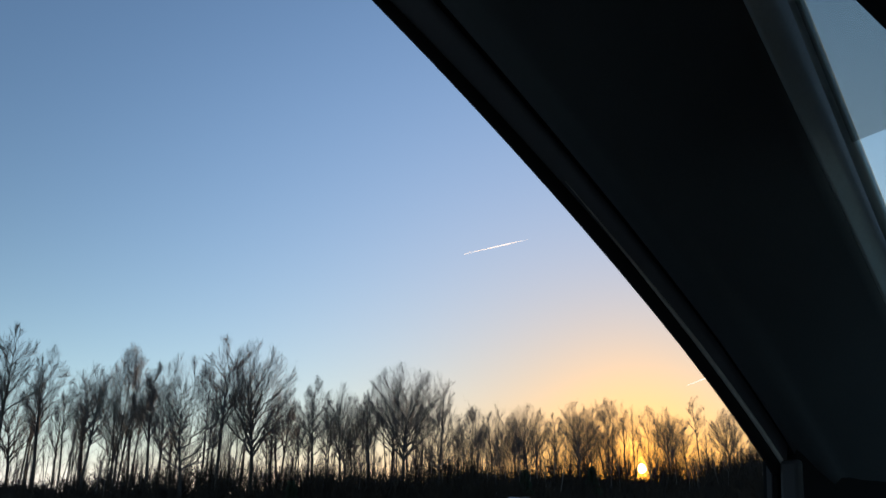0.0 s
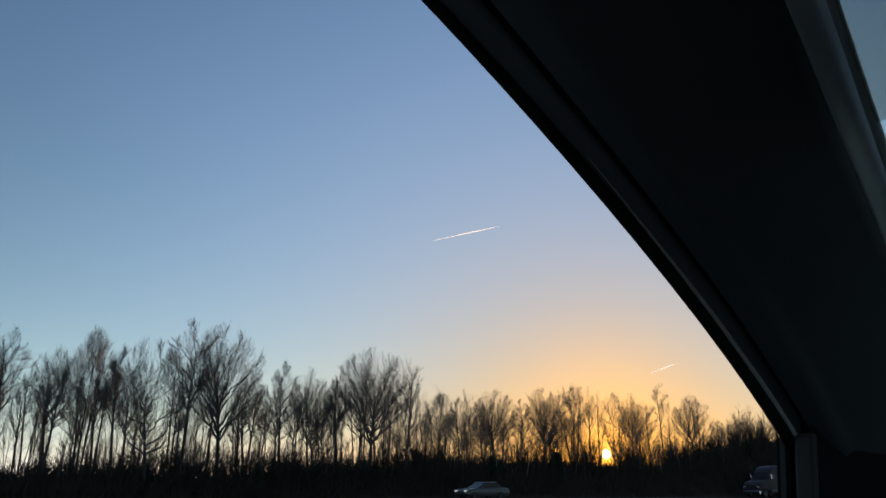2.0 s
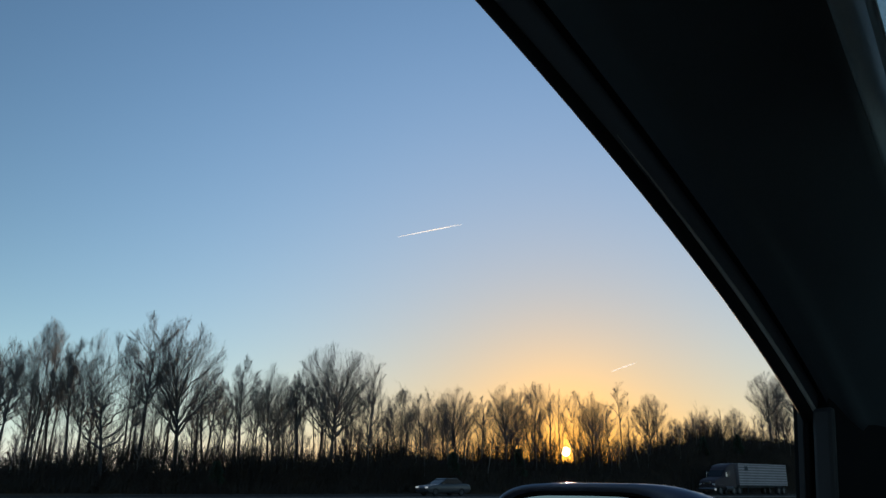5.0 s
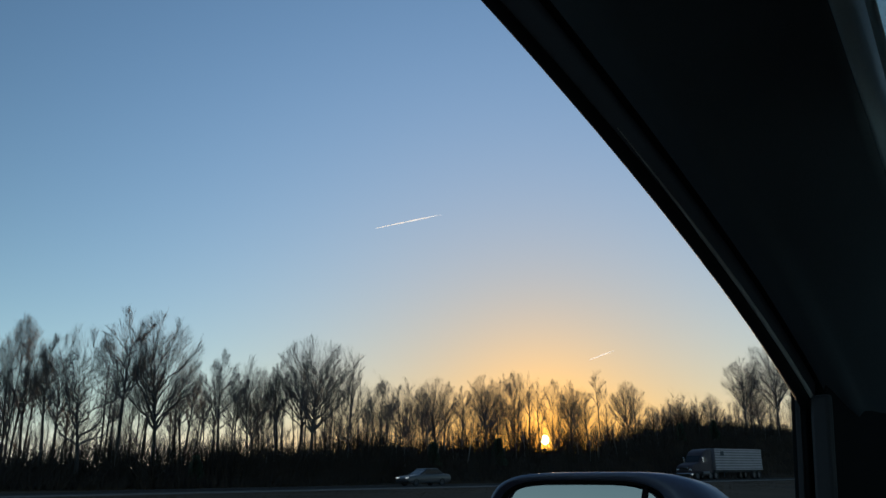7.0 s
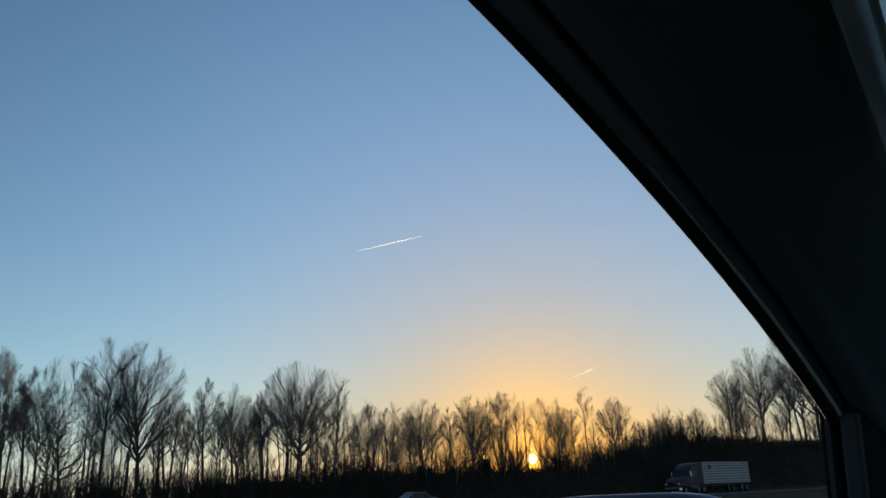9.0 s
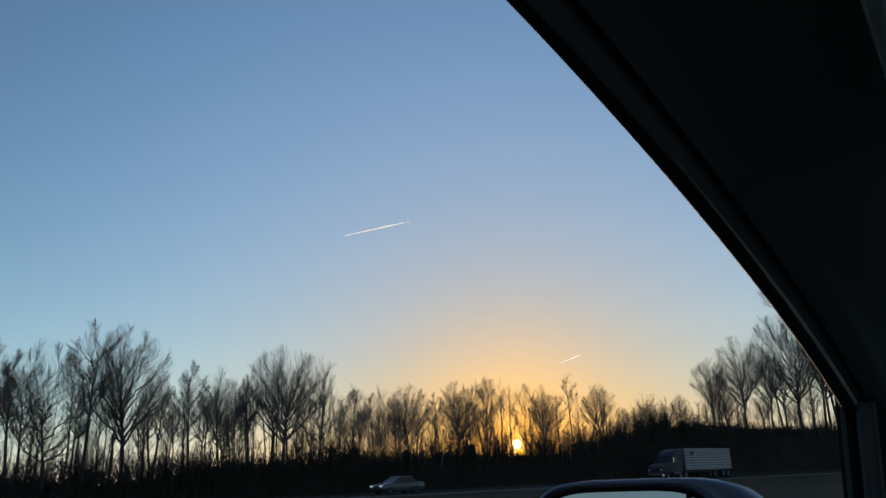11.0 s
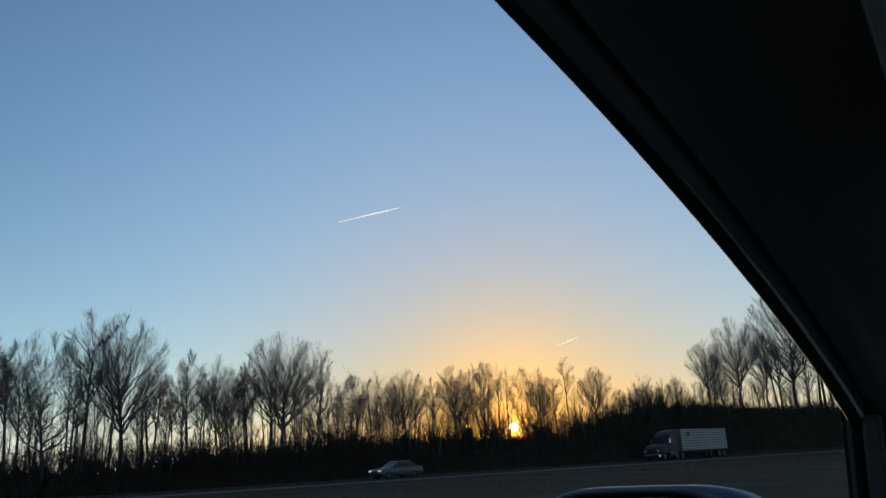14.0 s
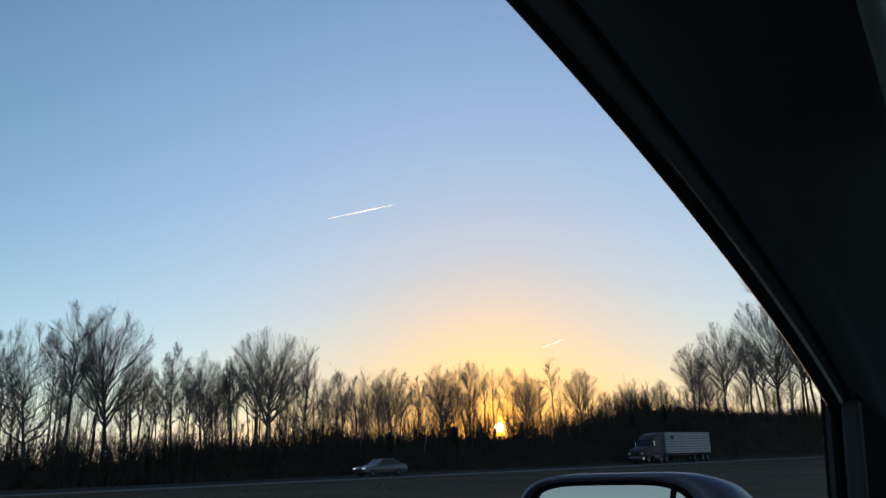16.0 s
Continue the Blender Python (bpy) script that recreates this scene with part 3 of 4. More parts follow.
def saplings(x0, x1, y0, y1, count, low, high, label, seed):
    """Thin young stems that fill the wood between the large trees."""
    r = random.Random(seed)
    w = Wood()
    for i in range(count):
        x, y = r.uniform(x0, x1), r.uniform(y0, y1)
        h = r.uniform(low, high) * (0.8 + 0.5 * noise.noise((x * 0.05, y * 0.05, 5.0)))
        if 46.15 < math.degrees(math.atan2(x, y)) < 47.05:
            continue
        p = Vector((x, y, land(x, y) - 0.1))
        stem = bough(r, p, Vector((r.gauss(0, 0.06), r.gauss(0, 0.06), 1)), h, 0.1, 0.04, 4)
        q = r.uniform(0.035, 0.085)
        w.limb(stem, [q, q * 0.8, q * 0.6, q * 0.4, 0.003], 4)
        for k in range(15):
            u = 1.0 - 0.62 * r.random() ** 1.3
            s, d = along(stem, u)
            b = bough(r, s, side_way(r, d, radians(r.uniform(20, 50))), h * r.uniform(0.10, 0.22), 0.5, 0.08, 2)
            w.limb(b, [0.014, 0.011, 0.003], 3)
            for m in range(4):
                s2, d2 = along(b, r.uniform(0.2, 1.0))
                w.limb([s2, s2 + side_way(r, d2, radians(r.uniform(15, 45))) * r.uniform(0.4, 1.0)], [0.009, 0.003], 3)
    return tagged(mesh_part("young_wood", w.v, w.f, M_TWIG), label, "young trees", kind="stuff")


saplings(-20, 60, 66, 90, 400, 2.5, 9.0, "thicket of thin bare young trees behind the front row", 61)
saplings(60, 280, 67, 88, 620, 3.5, 7.0, "thicket of thin bare young trees on the bank", 62)


def cedar(x, y, height, seed):
    """A dark evergreen of many small sprays round a stem."""
    r = random.Random(seed)
    t = thing("cedar", "dark evergreen cedar with a dense ragged outline", "tree", "evergreens on the bank", (x, y, land(x, y)))
    part("trunk", tube([(0, 0, -0.2), (0, 0, height * 0.5), (0, 0, height * 0.96)], [0.09, 0.06, 0.015], 6), M_BARK, t)
    w = Wood()
    for i in range(1500):
        u = r.random() ** 0.8
        rad = height * 0.28 * (1 - u) ** 0.8 * math.sqrt(r.random()) * (1 + 0.25 * math.sin(u * 17 + seed))
        a = r.uniform(0, math.tau)
        p = Vector((rad * math.cos(a), rad * math.sin(a), height * (0.05 + 0.93 * u)))
        d = Vector((math.cos(a), math.sin(a), r.uniform(0.1, 0.9))).normalized()
        w.limb([p, p + d * 0.12, p + d * r.uniform(0.22, 0.4)], [0.03, 0.055, 0.003], 3)
    mesh_part("foliage", w.v, w.f, M_CEDAR, t, "dense dark green sprays")
    return t


for i, (az, row, h) in enumerate(((43.2, 66, 3.2), (38.5, 66, 2.6), (56.0, 67, 2.6), (58.2, 67, 3.0), (22.0, 65, 2.2))):
    cedar(row * math.tan(radians(az)), row, h, 100 + i)

# ---- dry grass along the verges ----


def grass(x0, x1, y0, y1, count, low, high, label, seed):
    r = random.Random(seed)
    verts, faces = [], []
    for i in range(count):
        x, y = r.uniform(x0, x1), r.uniform(y0, y1)
        if noise.noise((x * 0.2, y * 0.2, 2.0)) < -0.15:
            continue
        p = Vector((x, y, land(x, y) - 0.02))
        for k in range(3):
            a = r.uniform(0, math.tau)
            side = Vector((math.cos(a), math.sin(a), 0)) * 0.02
            tip = p + Vector((r.gauss(0, 0.1), r.gauss(0, 0.1), r.uniform(low, high)))
            n = len(verts)
            verts += [p + side, p - side, p + side.cross(Vector((0, 0, 1))), tip]
            faces += [(n, n + 1, n + 3), (n + 1, n + 2, n + 3), (n + 2, n, n + 3)]
    return tagged(mesh_part("dry_grass", verts, faces, M_GRASS), label, "grass", kind="stuff")


grass(-5, 160, 61.3, 64, 3000, 0.08, 0.28, "tufts of dry winter grass beside the far carriageway", 81)
grass(-5, 120, 26, 47, 9000, 0.03, 0.09, "tufts of dry winter grass on the median", 82)

# ---- vapour trails high in the sky ----


def contrail(az0, el0, az1, el1, r0, r1, label):
    def at(az, el, d=4200):
        a, e = radians(az), radians(el)
        return EYE + d * Vector((math.sin(a) * math.cos(e), math.cos(a) * math.cos(e), math.sin(e)))
    p, q = at(az0, el0), at(az1, el1)
    rise = (p - EYE).cross(q - p).normalized()
    verts, faces = [], []
    for i in range(25):
        c = p.lerp(q, i / 24)
        u = i / 24
        r = (r0 + (r1 - r0) * min(1, u / 0.55)) * (0.06 + 0.94 * min(1, (1 - u) / 0.35)) * (0.9 + 0.3 * noise.noise((i * 0.7, az0, 0)))
        verts += [c + rise * r, c - rise * r]
        if i:
            faces.append((2 * i - 2, 2 * i - 1, 2 * i + 1, 2 * i))
    ob = mesh_part("contrail", verts, faces, M_CONTRAIL)
    return tagged(ob, label, "contrail", kind="structure")


contrail(34.1, 17.75, 39.3, 18.8, 1.1, 3.5, "thin white vapour trail high in the evening sky")
contrail(50.1, 7.8, 51.9, 8.4, 1.5, 3.2, "short thin vapour trail above the sunset")

# ---- vehicles on the far carriageway ----


def wheel(parent, x, y, r, width, name="wheel"):
    bm = bmesh.new()
    prof = [(r * 0.62, -width / 2), (r * 0.92, -width / 2), (r, -width * 0.35), (r, width * 0.35), (r * 0.92, width / 2), (r * 0.62, width / 2)]
    rings = [[bm.verts.new((q * math.cos(k * math.tau / 20), w, q * math.sin(k * math.tau / 20))) for q, w in prof] for k in range(20)]
    for k in range(20):
        a, b = rings[k], rings[(k + 1) % 20]
        for j in range(len(prof)):
            n = (j + 1) % len(prof)
            bm.faces.new((a[j], b[j], b[n], a[n]))
    tyre = part(name, bm, M_TYRE, parent, "black rubber tyre", True)
    tyre.location = (x, y, r)
    rim = bmesh.new()
    bmesh.ops.create_cone(rim, cap_ends=True, segments=20, radius1=r * 0.62, radius2=r * 0.55, depth=width * 0.8, matrix=pose(0, 0, 0, 90))
    part("rim", rim, M_RIM, tyre, "grey metal rim")
    return tyre


def semi_truck(x, y):
    t = thing("semi_truck", "maroon tractor unit pulling a ribbed white box trailer", "truck", "", (x, y, 0.055))
    # trailer
    body = part("trailer_body", box(5.2, 16.8, -1.28, 1.28, 1.15, 3.85, 0.04), M_TRAILER_SHADED, t, "white box body, painted darker for shade between the ribs")
    # ribs paler than the sheet: their catch of light is in the colour
    for k in range(7):
        part("rib", box(5.25, 16.75, -1.315, -1.279, 1.42 + k * 0.335, 1.58 + k * 0.335, 0.008), M_TRAILER, body)
    part("emblem", box(6.5, 7.3, -1.328, -1.3165, 2.95, 3.5, 0.003), M_TRIM, body, "dark square emblem")
    for z in (1.16, 3.72):
        part("rail", box(5.2, 16.8, -1.312, -1.279, z, z + 0.13, 0.01), M_TRAILER, body, "pale edge rail")
    part("chassis", box(5.4, 16.6, -0.6, 0.6, 0.85, 1.14), M_TRIM, t, "black steel chassis rail")
    for s in (-1, 1):
        part("landing_leg", tube([(8.0, s * 0.7, 0.3), (8.0, s * 0.7, 1.15)], 0.07, 6), M_TRIM, t)
    # tractor
    part("cab", outline_prism([(0.0, 0.75), (-0.05, 1.2), (0.05, 1.55), (0.3, 1.78), (0.9, 1.95), (1.75, 2.1), (2.1, 2.5), (2.45, 3.0), (2.8, 3.35), (3.3, 3.62), (3.9, 3.76), (4.7, 3.8), (4.7, 0.75)], -1.15, 1.15, 0.16), M_CAB, t, "rounded dark maroon sleeper cab with a roof fairing", True)
    part("windscreen", outline_prism([(1.80, 2.17), (2.36, 2.92), (2.30, 2.94), (1.74, 2.19)], -0.98, 0.98), M_DARKGLASS, t)
    for s in (-1, 1):
        part("side_window", box(2.5, 3.3, s * 1.155 - 0.01, s * 1.155 + 0.01, 2.15, 2.8, 0.005), M_DARKGLASS, t)
        part("fender", box(0.5, 1.7, s * 1.1 - 0.12, s * 1.1 + 0.12, 0.95, 1.2, 0.06), M_CAB, t)
        part("fuel_tank", tube([(2.3, s * 1.0, 0.75), (3.8, s * 1.0, 0.75)], 0.3, 14), M_RIM, t, "dull metal fuel tank")
        part("headlamp", box(-0.03, 0.05, s * 0.9 - 0.18, s * 0.9 + 0.18, 1.05, 1.3, 0.02), M_LAMP, t)
        part("door_mirror", box(2.1, 2.25, s * 1.38 - 0.1, s * 1.38 + 0.1, 2.1, 2.75, 0.03), M_CHROME, t)
        part("mirror_arm", tube([(2.2, s * 1.12, 2.4), (2.18, s * 1.32, 2.4)], 0.025, 6), M_TRIM, t)
    part("grille", box(-0.03, 0.02, -0.55, 0.55, 0.95, 1.5, 0.01), M_CHROME, t)
    part("bumper", box(-0.15, 0.25, -1.15, 1.15, 0.4, 0.8, 0.06), M_CHROME, t)
    for wx in (1.1, 4.0, 5.3):
        for s in (-1, 1):
            wheel(t, wx, s * 1.0, 0.5, 0.42)
    for wx in (14.6, 15.85):
        for s in (-1, 1):
            wheel(t, wx, s * 1.0, 0.5, 0.5)
    return t


def sedan(x, y):
    t = thing("car", "silver sedan with dark windows and lit headlamps on the far carriageway", "car", "", (x, y, 0.055))
    part("body", outline_prism([(0.0, 0.35), (0.0, 0.65), (0.3, 0.82), (1.3, 0.93), (4.2, 0.98), (4.6, 0.85), (4.65, 0.4), (4.3, 0.25), (0.3, 0.25)], -0.9, 0.9, 0.07), M_SILVER, t, "silver bodywork", True)
    part("cabin_glass", outline_prism([(1.25, 0.9), (2.05, 1.36), (3.3, 1.38), (4.05, 0.95)], -0.76, 0.76, 0.05), M_DARKGLASS, t, "dark window glass")
    part("roof", outline_prism([(1.98, 1.35), (2.1, 1.42), (3.25, 1.44), (3.4, 1.36)], -0.72, 0.72, 0.02), M_SILVER, t)
    for s in (-1, 1):
        part("headlamp", box(-0.02, 0.2, s * 0.66 - 0.16, s * 0.66 + 0.16, 0.6, 0.74, 0.02), M_LAMP_ON, t, "lit headlamp")
        part("door_mirror", box(1.5, 1.65, s * 0.99 - 0.08, s * 0.99 + 0.08, 0.93, 1.06, 0.02), M_SILVER, t)
        for wx in (0.85, 3.65):
            wheel(t, wx, s * 0.8, 0.32, 0.22)
    return t


semi_truck(87.5, 59.0)
sedan(40.0, 54.5)

# ---- the standing car round the camera ----
car = thing("own_car", "dark navy car with black cabin trim and an open driver's window", "car", "", (0, 0, 0.03))
Z0 = 0.03


def P(x, y, z):
    return Vector((x, y, z - Z0))


# front edge of the side window, from its lower front corner up to the roof rail
W_C, W_Q, W_R, W_T = P(0.728, 0.436, 1.224), P(0.667, 0.450, 1.310), P(0.562, 0.498, 1.449), P(0.472, 0.544, 1.563)


def window_edge(s):
    return (1 - s) ** 3 * W_C + 3 * s * (1 - s) ** 2 * W_Q + 3 * s * s * (1 - s) * W_R + s ** 3 * W_T


S_STEPS = (-0.06, 0.0, 0.06, 0.12, 0.2, 0.3, 0.4, 0.5, 0.6, 0.7, 0.8, 0.9, 1.0, 1.1, 1.2)
EDGE = [window_edge(s) for s in S_STEPS]
rail = EDGE[-1] - EDGE[-2]
EDGE += [EDGE[-1] + rail, EDGE[-1] + rail * 2 + Vector((-0.01, 0, -0.004)), P(0.25, 0.64, 1.735), P(-0.35, 0.65, 1.752), P(-0.9, 0.63, 1.735)]
# edge of the windscreen along the pillar, in the same steps
G_LINE = [(0.0, P(0.93, 0.353, 1.170)), (0.3, P(0.82, 0.325, 1.315)), (0.67, P(0.689, 0.296, 1.452)), (1.15, P(0.536, 0.261, 1.613)), (1.35, P(0.472, 0.246, 1.680))]


def glass_edge(s):
    for (a, p), (b, q) in zip(G_LINE, G_LINE[1:]):
        if s <= b:
            return p.lerp(q, (s - a) / (b - a))
    return G_LINE[-1][1]


GLASS = [glass_edge(s) for s in S_STEPS] + [P(0.46, 0.24, 1.695), P(0.40, 0.23, 1.74), P(0.25, 0.2, 1.772), P(-0.35, 0.2, 1.775), P(-0.9, 0.2, 1.76)]
HEAD = P(0, 0.08, 1.155)


def across(i, u, bulge=0.0, back=0.0):
    """A point of the pillar's inner face: u runs from the window's edge to the windscreen."""
    p = EDGE[i].lerp(GLASS[i], u)
    to = (HEAD - p).normalized()
    return p + to * (bulge * math.sin(math.pi * min(1, max(0, u))) - back)


def pillar_strip(name, us, bulge, depth, mat, label, first=0, last=len(EDGE), smooth=True):
    near = [[across(i, u, bulge) for u in us] for i in range(first, last)]
    far = [[across(i, u, bulge, depth) for u in us] for i in range(first, last)]
    return part(name, slab(near, far), mat, car, label, smooth)


pillar_strip("door_frame_trim", [0.03, 0.05, 0.085, 0.115, 0.148], -0.002, 0.02, M_TRIM_GREY, "dark grey door frame trim")
pillar_strip("door_gap", [0.14, 0.15, 0.175, 0.19], -0.012, 0.02, M_SEAL, "dark gap between door frame and pillar cover")
flat = []
for k in range(17):
    u = 0.178 + 0.7155 * k / 16
    flat.append((u, 0.026, -0.006 * math.exp(-((u - 0.30) / 0.05) ** 2)))
near = [[across(i, u, b, d) for u, b, d in flat] for i in range(len(EDGE))]
far = [[across(i, u, b, 0.03) for u, b, d in flat] for i in range(len(EDGE))]
part("pillar_cover", slab(near, far), M_TRIM, car, "black moulded windscreen pillar cover", True)
# the pillar's rounded edge, coloured pale as if lit through the windscreen
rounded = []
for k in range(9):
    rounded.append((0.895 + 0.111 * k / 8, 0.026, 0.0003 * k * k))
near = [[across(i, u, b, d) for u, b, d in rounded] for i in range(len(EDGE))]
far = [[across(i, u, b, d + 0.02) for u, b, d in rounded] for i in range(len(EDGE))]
part("pillar_inner_edge", slab(near, far), M_TRIM_EDGE_LIT, car, "rounded pillar edge beside the windscreen, skylight painted on in blue-grey", True)
pillar_strip("pillar_shell", [0.14, 0.3, 0.5, 0.7, 0.90], -0.04, 0.05, M_PAINT, "navy painted outer pillar")
away = [(e - g).normalized() for e, g in zip(EDGE, GLASS)]
part("window_seal", tube([e - o * 0.006 for e, o in zip(EDGE, away)], 0.0068, 10), M_SEAL, car, "black rubber window seal", True)
# pale colour stands in for the sky's highlight on the seal, tapering upwards
part("seal_lip", tube([across(i, 0.073, 0.0, -0.0055 + 0.005 * (i / 9) ** 3) for i in range(0, 10)], [0.0027 * (1 - (i / 9) ** 2) + 0.0003 for i in range(0, 10)], 10), M_SEAL_LIP, car, "thin seal lip with its sky highlight painted grey", True)
part("screen_bead", tube([across(i, 1.002, 0.0, 0.002) for i in range(15)], 0.0042, 8), M_BEAD, car, "pale bead along the windscreen", True)

# below the window's corner: division bar, narrow grey panel, dark corner trim
def leaning(bm):
    """Slants a bar's foot back and outwards, as the window's front edge does."""
    for v in bm.verts:
        k = (1.18 - v.co.z) / 0.28
        v.co.x -= 0.0185 * k
        v.co.y += 0.0154 * k
    return bm


part("division_bar", leaning(box(0.7455, 0.7575, 0.4345, 0.4490, 0.90, 1.225, 0.002)), M_SEAL, car, "black window division bar")
part("bar_ridge", leaning(box(0.7440, 0.7462, 0.4385, 0.4440, 0.90, 1.205, 0.0007)), M_CORNER, car, "thin dull ridge on the division bar")
part("corner_panel", leaning(box(0.7378, 0.7465, 0.4085, 0.4275, 0.90, 1.186, 0.004)), M_CORNER, car, "narrow grey corner panel")
part("corner_trim", slab([[P(0.728, 0.428, 0.85), P(0.747, 0.412, 1.26)], [P(0.83, 0.385, 0.85), P(0.82, 0.375, 1.26)], [P(1.05, 0.30, 0.85), P(0.97, 0.33, 1.14)]],
     [[P(0.746, 0.471, 0.85), P(0.765, 0.45, 1.26)], [P(0.86, 0.42, 0.85), P(0.85, 0.41, 1.26)], [P(1.08, 0.34, 0.85), P(1.0, 0.37, 1.14)]]), M_SEAL, car, "black cabin corner trim")

# windscreen: clear pane and the tinted band along its top
up = (G_LINE[3][1] - G_LINE[2][1]).normalized()
rightward = Vector((0.05, -1.0, 0.04)).normalized()
normal = up.cross(rightward).normalized()


def screen_point(s, v, off=0.0):
    return glass_edge(s) + rightward * v + normal * off


def pane(name, s_range, v_range, off, mat, label):
    near = [[screen_point(s, v, off) for v in v_range] for s in s_range]
    far = [[screen_point(s, v, off - 0.003) for v in v_range] for s in s_range]
    return part(name, slab(near, far), mat, car, label)


clear_pane = pane("windscreen", [0.0, 0.3, 0.67, 1.15, 1.35], [0.0045, 0.5, 1.25], 0.0, M_PANE, "clear faintly green windscreen")
shade = pane("shade_band", [0.67, 1.15, 1.35], [0.0045, 0.5, 1.25], -0.006, M_BAND, "grey tinted shade band")
for ob in (clear_pane, shade):
    ob.visible_shadow = False
V_A, V_B = P(0.549, 0.205, 1.484), P(0.568, 0.197, 1.461)
V_R, V_U = Vector((0.843, -0.537, 0.0)), Vector((-0.25, -0.15, 0.95))
visor = [[V_A + V_U * 0.12, V_A], [V_A + V_R * 0.12 + V_U * 0.12, V_B], [V_A + V_R * 0.22 + V_U * 0.10, V_B + V_R * 0.16]]
part("sun_visor", slab(visor, [[q + Vector((0.02, 0.012, 0.004)) for q in row] for row in visor]), M_SEAL, car, "black folded sun visor")

# cabin that closes the car round the seat
part("roof", box(-1.95, 0.50, -1.16, 0.66, 1.785 - Z0, 1.82 - Z0, 0.018), M_PAINT, car, "navy painted roof", True)
part("headliner", box(-1.93, 0.42, -1.14, 0.20, 1.745 - Z0, 1.78 - Z0, 0.004), M_LINER, car, "dark fabric headliner")
part("floor_pan", box(-2.1, 1.25, -1.15, 0.58, 0.28, 0.34, 0.01), M_TRIM, car, "black cabin floor")
part("firewall", box(1.12, 1.18, -1.15, 0.56, 0.34, 1.0, 0.01), M_TRIM, car, "black firewall")
part("dashboard", outline_prism([(0.90, 0.62), (0.86, 0.88), (0.95, 0.99), (1.11, 0.99), (1.11, 0.6)], -1.12, 0.27, 0.03), M_TRIM, car, "black soft dashboard", True)


def arch_panel(name, x0, x1, wheel_x, y0, y1, top, label):
    """A wing with a round wheel opening in its lower edge."""
    r = 0.40
    pts = [(x0, 0.34), (wheel_x - r, 0.34)]
    pts += [(wheel_x - r * math.cos(math.pi * k / 10), 0.34 + r * 0.92 * math.sin(math.pi * k / 10)) for k in range(1, 10)]
    pts += [(wheel_x + r, 0.34), (x1, 0.34)] + top
    bm = outline_prism(pts, y0, y1, 0.0)
    return part(name, bm, M_PAINT, car, label)


for side, (ya, yb) in (("near", (0.545, 0.615)), ("far", (-1.155, -1.085))):
    arch_panel("front_wing", 1.10, 2.24, 1.62, ya, yb, [(2.26, 0.62), (2.05, 0.84), (1.6, 0.93), (1.10, 0.97)], "navy front wing")
    arch_panel("rear_wing", -2.22, -0.98, -1.42, ya, yb, [(-0.98, 0.95), (-2.15, 1.0), (-2.24, 0.8)], "navy rear wing")
    door = part("front_door", box(-0.345, 1.09, ya, yb, 0.34, 0.955, 0.02), M_PAINT, car, "navy front door", True)
    part("door_handle", box(-0.25, -0.08, yb if ya > 0 else ya - 0.03, yb + 0.03 if ya > 0 else ya, 0.80, 0.83, 0.01), M_CHROME, door, "chrome door handle")
    back = part("rear_door", box(-0.97, -0.355, ya, yb, 0.34, 0.955, 0.02), M_PAINT, car, "navy rear door", True)
    part("door_handle", box(-0.9, -0.73, yb if ya > 0 else ya - 0.03, yb + 0.03 if ya > 0 else ya, 0.80, 0.83, 0.01), M_CHROME, back, "chrome door handle")
    part("sill", box(-1.0, 1.2, ya + 0.005, yb - 0.005, 0.24, 0.335, 0.02), M_TRIM, car, "black sill")
    part("centre_pillar", box(-0.44, -0.31, ya + 0.01, yb - 0.015, 0.96, 1.72, 0.015), M_SEAL, car, "black centre pillar")
    part("rear_pillar", outline_prism([(-2.05, 0.99), (-1.75, 0.99), (-1.85, 1.72), (-1.97, 1.72)], ya + 0.005, yb - 0.015, 0.0), M_PAINT, car, "navy rear pillar")
    ym = (ya + yb) / 2
    part("rear_side_window", box(-1.82, -0.45, ym - 0.003, ym + 0.003, 0.96, 1.71, 0.001), M_SMOKED, car, "clear rear side window").visible_shadow = False
    part("headlamp", box(2.12, 2.27, ya - 0.14 if ya > 0 else yb, ya - 0.002 if ya > 0 else yb + 0.14, 0.62, 0.76, 0.03), M_LAMP, car, "clear headlamp")
    part("tail_lamp", box(-2.27, -2.2, ya - 0.12 if ya > 0 else yb, ya - 0.002 if ya > 0 else yb + 0.12, 0.72, 0.96, 0.02), M_CAB, car, "dark red tail lamp")
part("far_front_window", box(-0.30, 0.75, -1.123, -1.117, 0.96, 1.66, 0.001), M_SMOKED, car, "clear far side window").visible_shadow = False
part("far_pillar", tube([P(1.0, -1.10, 1.0), P(0.62, -1.08, 1.5), P(0.42, -1.06, 1.74)], [0.05, 0.045, 0.045], 8), M_TRIM, car, "black far windscreen pillar", True)
part("door_lining", box(-0.33, 0.74, 0.47, 0.543, 0.36, 0.92, 0.02), M_TRIM, car, "black door lining", True)
crown = []
for k in range(7):
    x = 1.12 + 1.12 * k / 6
    z = 0.985 - 0.03 * k / 6 - 0.30 * max(0, (k - 3.2) / 2.8) ** 2.2 * 0.8
    crown.append([Vector((x, -1.085 + 1.63 * j / 10, z + 0.035 * math.sin(math.pi * j / 10))) for j in range(11)])
part("bonnet", slab(crown, [[v - Vector((0, 0, 0.04)) for v in row] for row in crown]), M_PAINT, car, "navy curved bonnet", True)
part("front_bumper", outline_prism([(2.05, 0.28), (2.05, 0.66), (2.24, 0.68), (2.34, 0.55), (2.32, 0.34), (2.22, 0.28)], -1.12, 0.58, 0.04), M_PAINT, car, "navy front bumper", True)
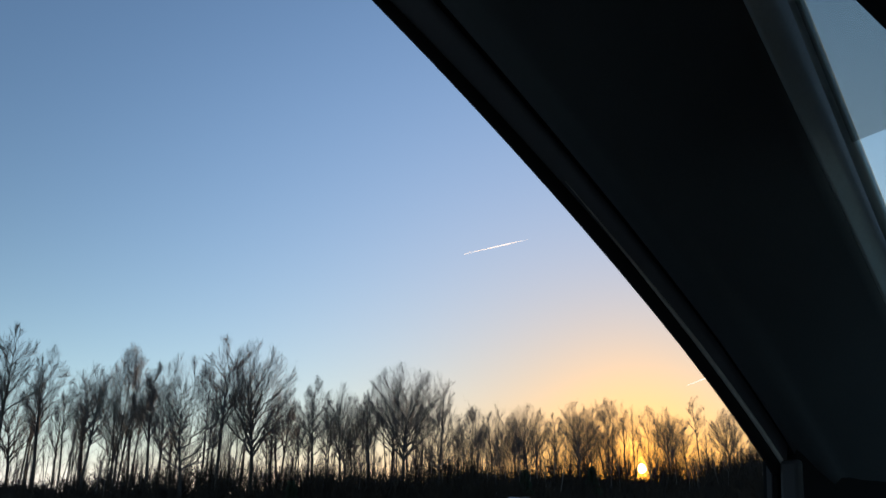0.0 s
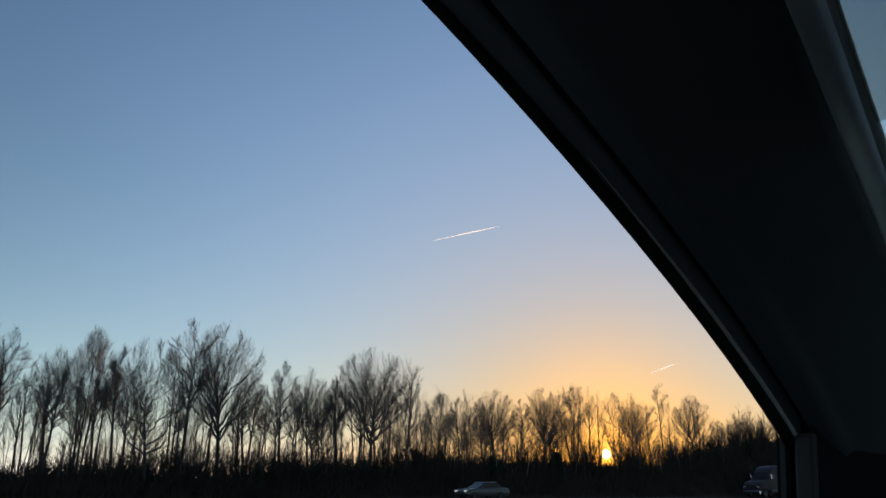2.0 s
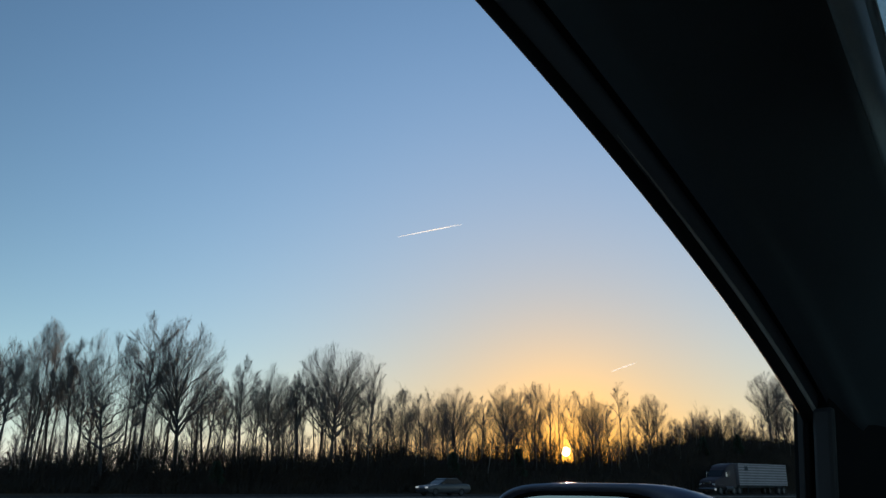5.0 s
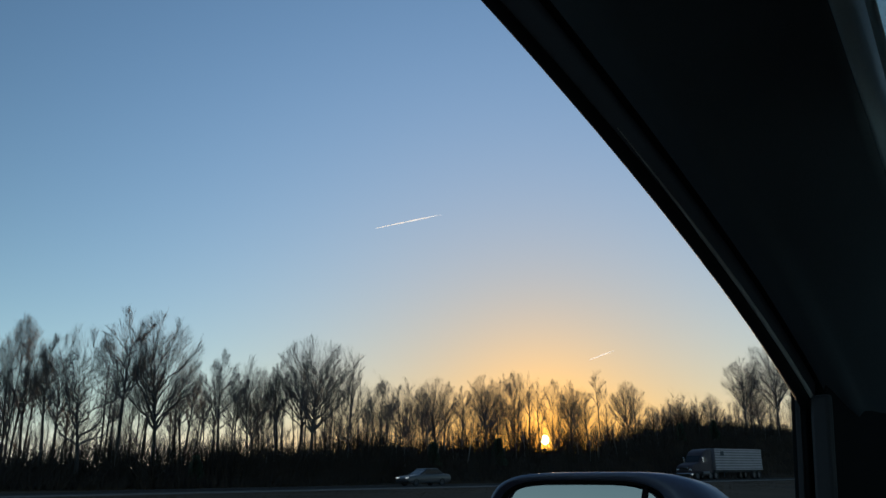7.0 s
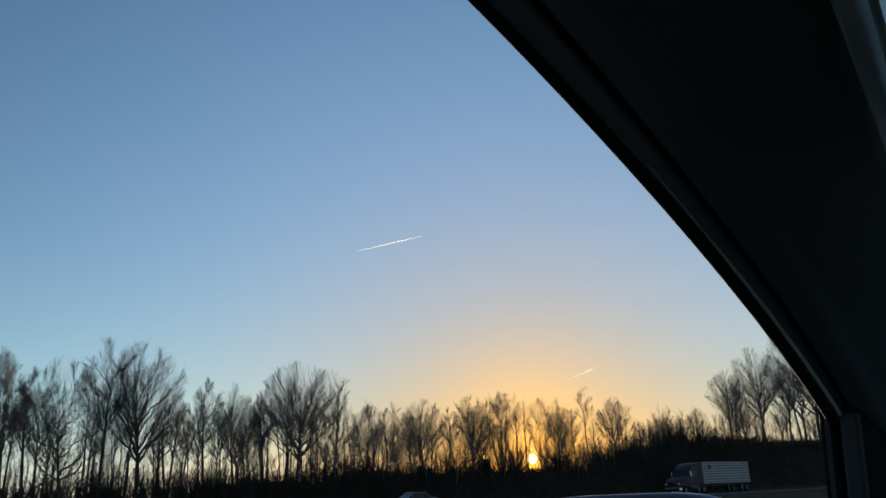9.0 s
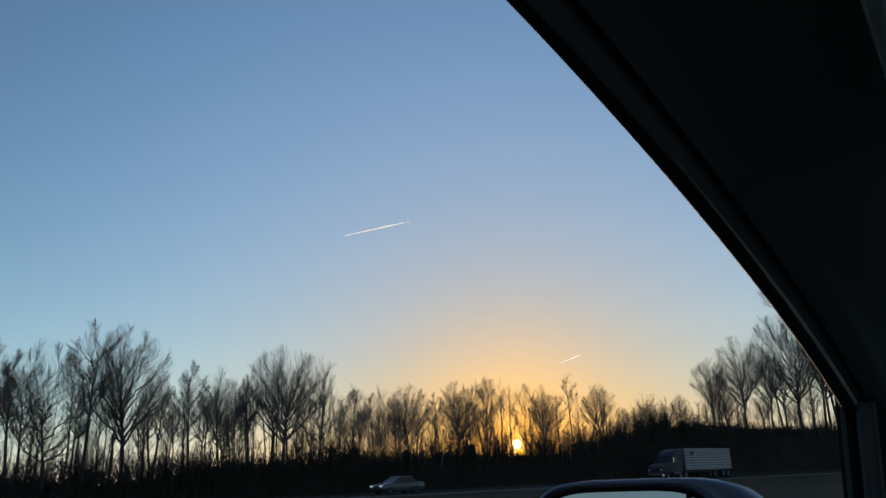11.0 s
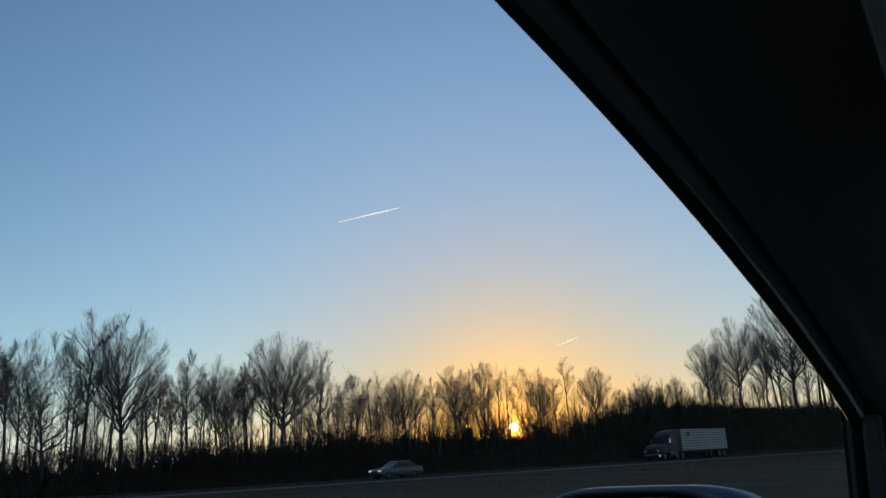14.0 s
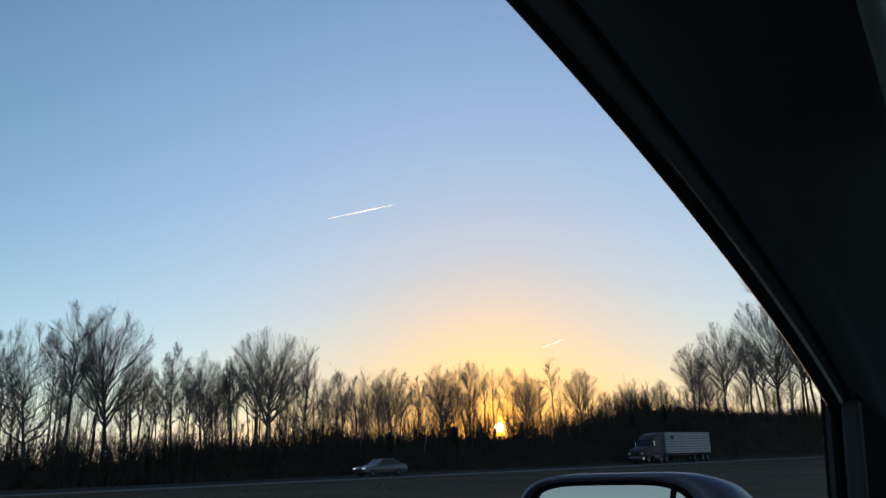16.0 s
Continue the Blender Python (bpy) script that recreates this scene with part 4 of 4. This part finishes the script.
part("grille", box(2.25, 2.345, -0.70, 0.16, 0.52, 0.60, 0.015), M_TRIM, car, "black grille")
part("tailgate", box(-2.25, -2.15, -1.08, 0.54, 0.55, 1.0, 0.03), M_PAINT, car, "navy tailgate", True)
part("rear_bumper", box(-2.33, -2.15, -1.12, 0.58, 0.28, 0.54, 0.05), M_PAINT, car, "navy rear bumper", True)
part("rear_screen", slab([[P(-2.17, -1.06, 1.03), P(-2.17, 0.52, 1.03)], [P(-1.97, -1.04, 1.73), P(-1.97, 0.50, 1.73)]],
     [[P(-2.175, -1.06, 1.03), P(-2.175, 0.52, 1.03)], [P(-1.975, -1.04, 1.73), P(-1.975, 0.50, 1.73)]]), M_SMOKED, car, "clear rear screen").visible_shadow = False
for wx in (1.62, -1.42):
    for wy in (0.49, -1.03):
        wheel(car, wx, wy, 0.34, 0.21)

# door mirror
HINGE = Vector((0.758, 0.713, 1.0545 - Z0))
FACE = Vector((-0.96, -0.28, 0.09)).normalized()
SIDE = Vector((-0.28, 0.96, 0)).normalized()
RISE = FACE.cross(SIDE).normalized()
if RISE.z < 0:
    RISE = -RISE


def oval(width, height, depth, shift=0.0, n=48, power=4.5, toe=0.0):
    """A rounded oblong ring round the mirror's middle, depth in front of its face."""
    ring = []
    for k in range(n):
        a = math.tau * k / n
        c, s = math.cos(a), math.sin(a)
        x = math.copysign(abs(c) ** (2 / power), c) * width / 2
        z = math.copysign(abs(s) ** (2 / power), s) * height / 2
        ring.append(HINGE + SIDE * (x + shift) + RISE * z + FACE * (depth + toe * x))
    return ring


def rings_mesh(rings):
    bm = bmesh.new()
    vs = [[bm.verts.new(p) for p in ring] for ring in rings]
    n = len(rings[0])
    for a, b in zip(vs, vs[1:]):
        for k in range(n):
            bm.faces.new((a[k], a[(k + 1) % n], b[(k + 1) % n], b[k]))
    bm.faces.new(vs[-1])
    bmesh.ops.recalc_face_normals(bm, faces=bm.faces)
    return bm


housing = part("mirror_housing", rings_mesh([oval(0.232, 0.172, -0.018, 0.0215), oval(0.238, 0.176, -0.002, 0.0215), oval(0.250, 0.181, 0.004, 0.012), oval(0.274, 0.189, 0.0, 0.006), oval(0.288, 0.194, -0.02),
               oval(0.290, 0.191, -0.06, -0.006), oval(0.266, 0.165, -0.11, -0.02), oval(0.19, 0.11, -0.14, -0.035)]), M_HOUSING, car, "matte blue-grey door mirror housing", True)
part("mirror_surround", rings_mesh([oval(0.239, 0.177, -0.014, 0.0215), oval(0.230, 0.168, -0.013, 0.0215), oval(0.230, 0.168, -0.016, 0.0215)]), M_SEAL, housing, "black recess round the mirror glass")
part("mirror_glass", rings_mesh([oval(0.230, 0.168, -0.020, 0.0215, toe=-0.05), oval(0.224, 0.162, -0.011, 0.0215, toe=-0.05)]), M_MIRROR, housing, "pale reflecting mirror glass")
# black bar added on the glass for the car's own dark reflection
bar = [HINGE + SIDE * (-0.050 - 0.016 * k + w) + RISE * (-0.078 + 0.156 * (1 + k) / 2) + FACE * d for k in (-1, 1) for d in (-0.0065, -0.0035) for w in (-0.0028, 0.0028)]
part("reflection_bar", slab([[bar[0], bar[1]], [bar[4], bar[5]]], [[bar[2], bar[3]], [bar[6], bar[7]]]), M_SEAL, housing, "dark slanting bar in place of a reflection in the mirror glass")
part("mirror_arm", tube([HINGE + SIDE * -0.10 + FACE * -0.07 - RISE * 0.06, P(0.90, 0.60, 0.96), P(0.91, 0.575, 0.94)], [0.04, 0.035, 0.045], 10), M_TRIM, housing, "black mirror foot", True)
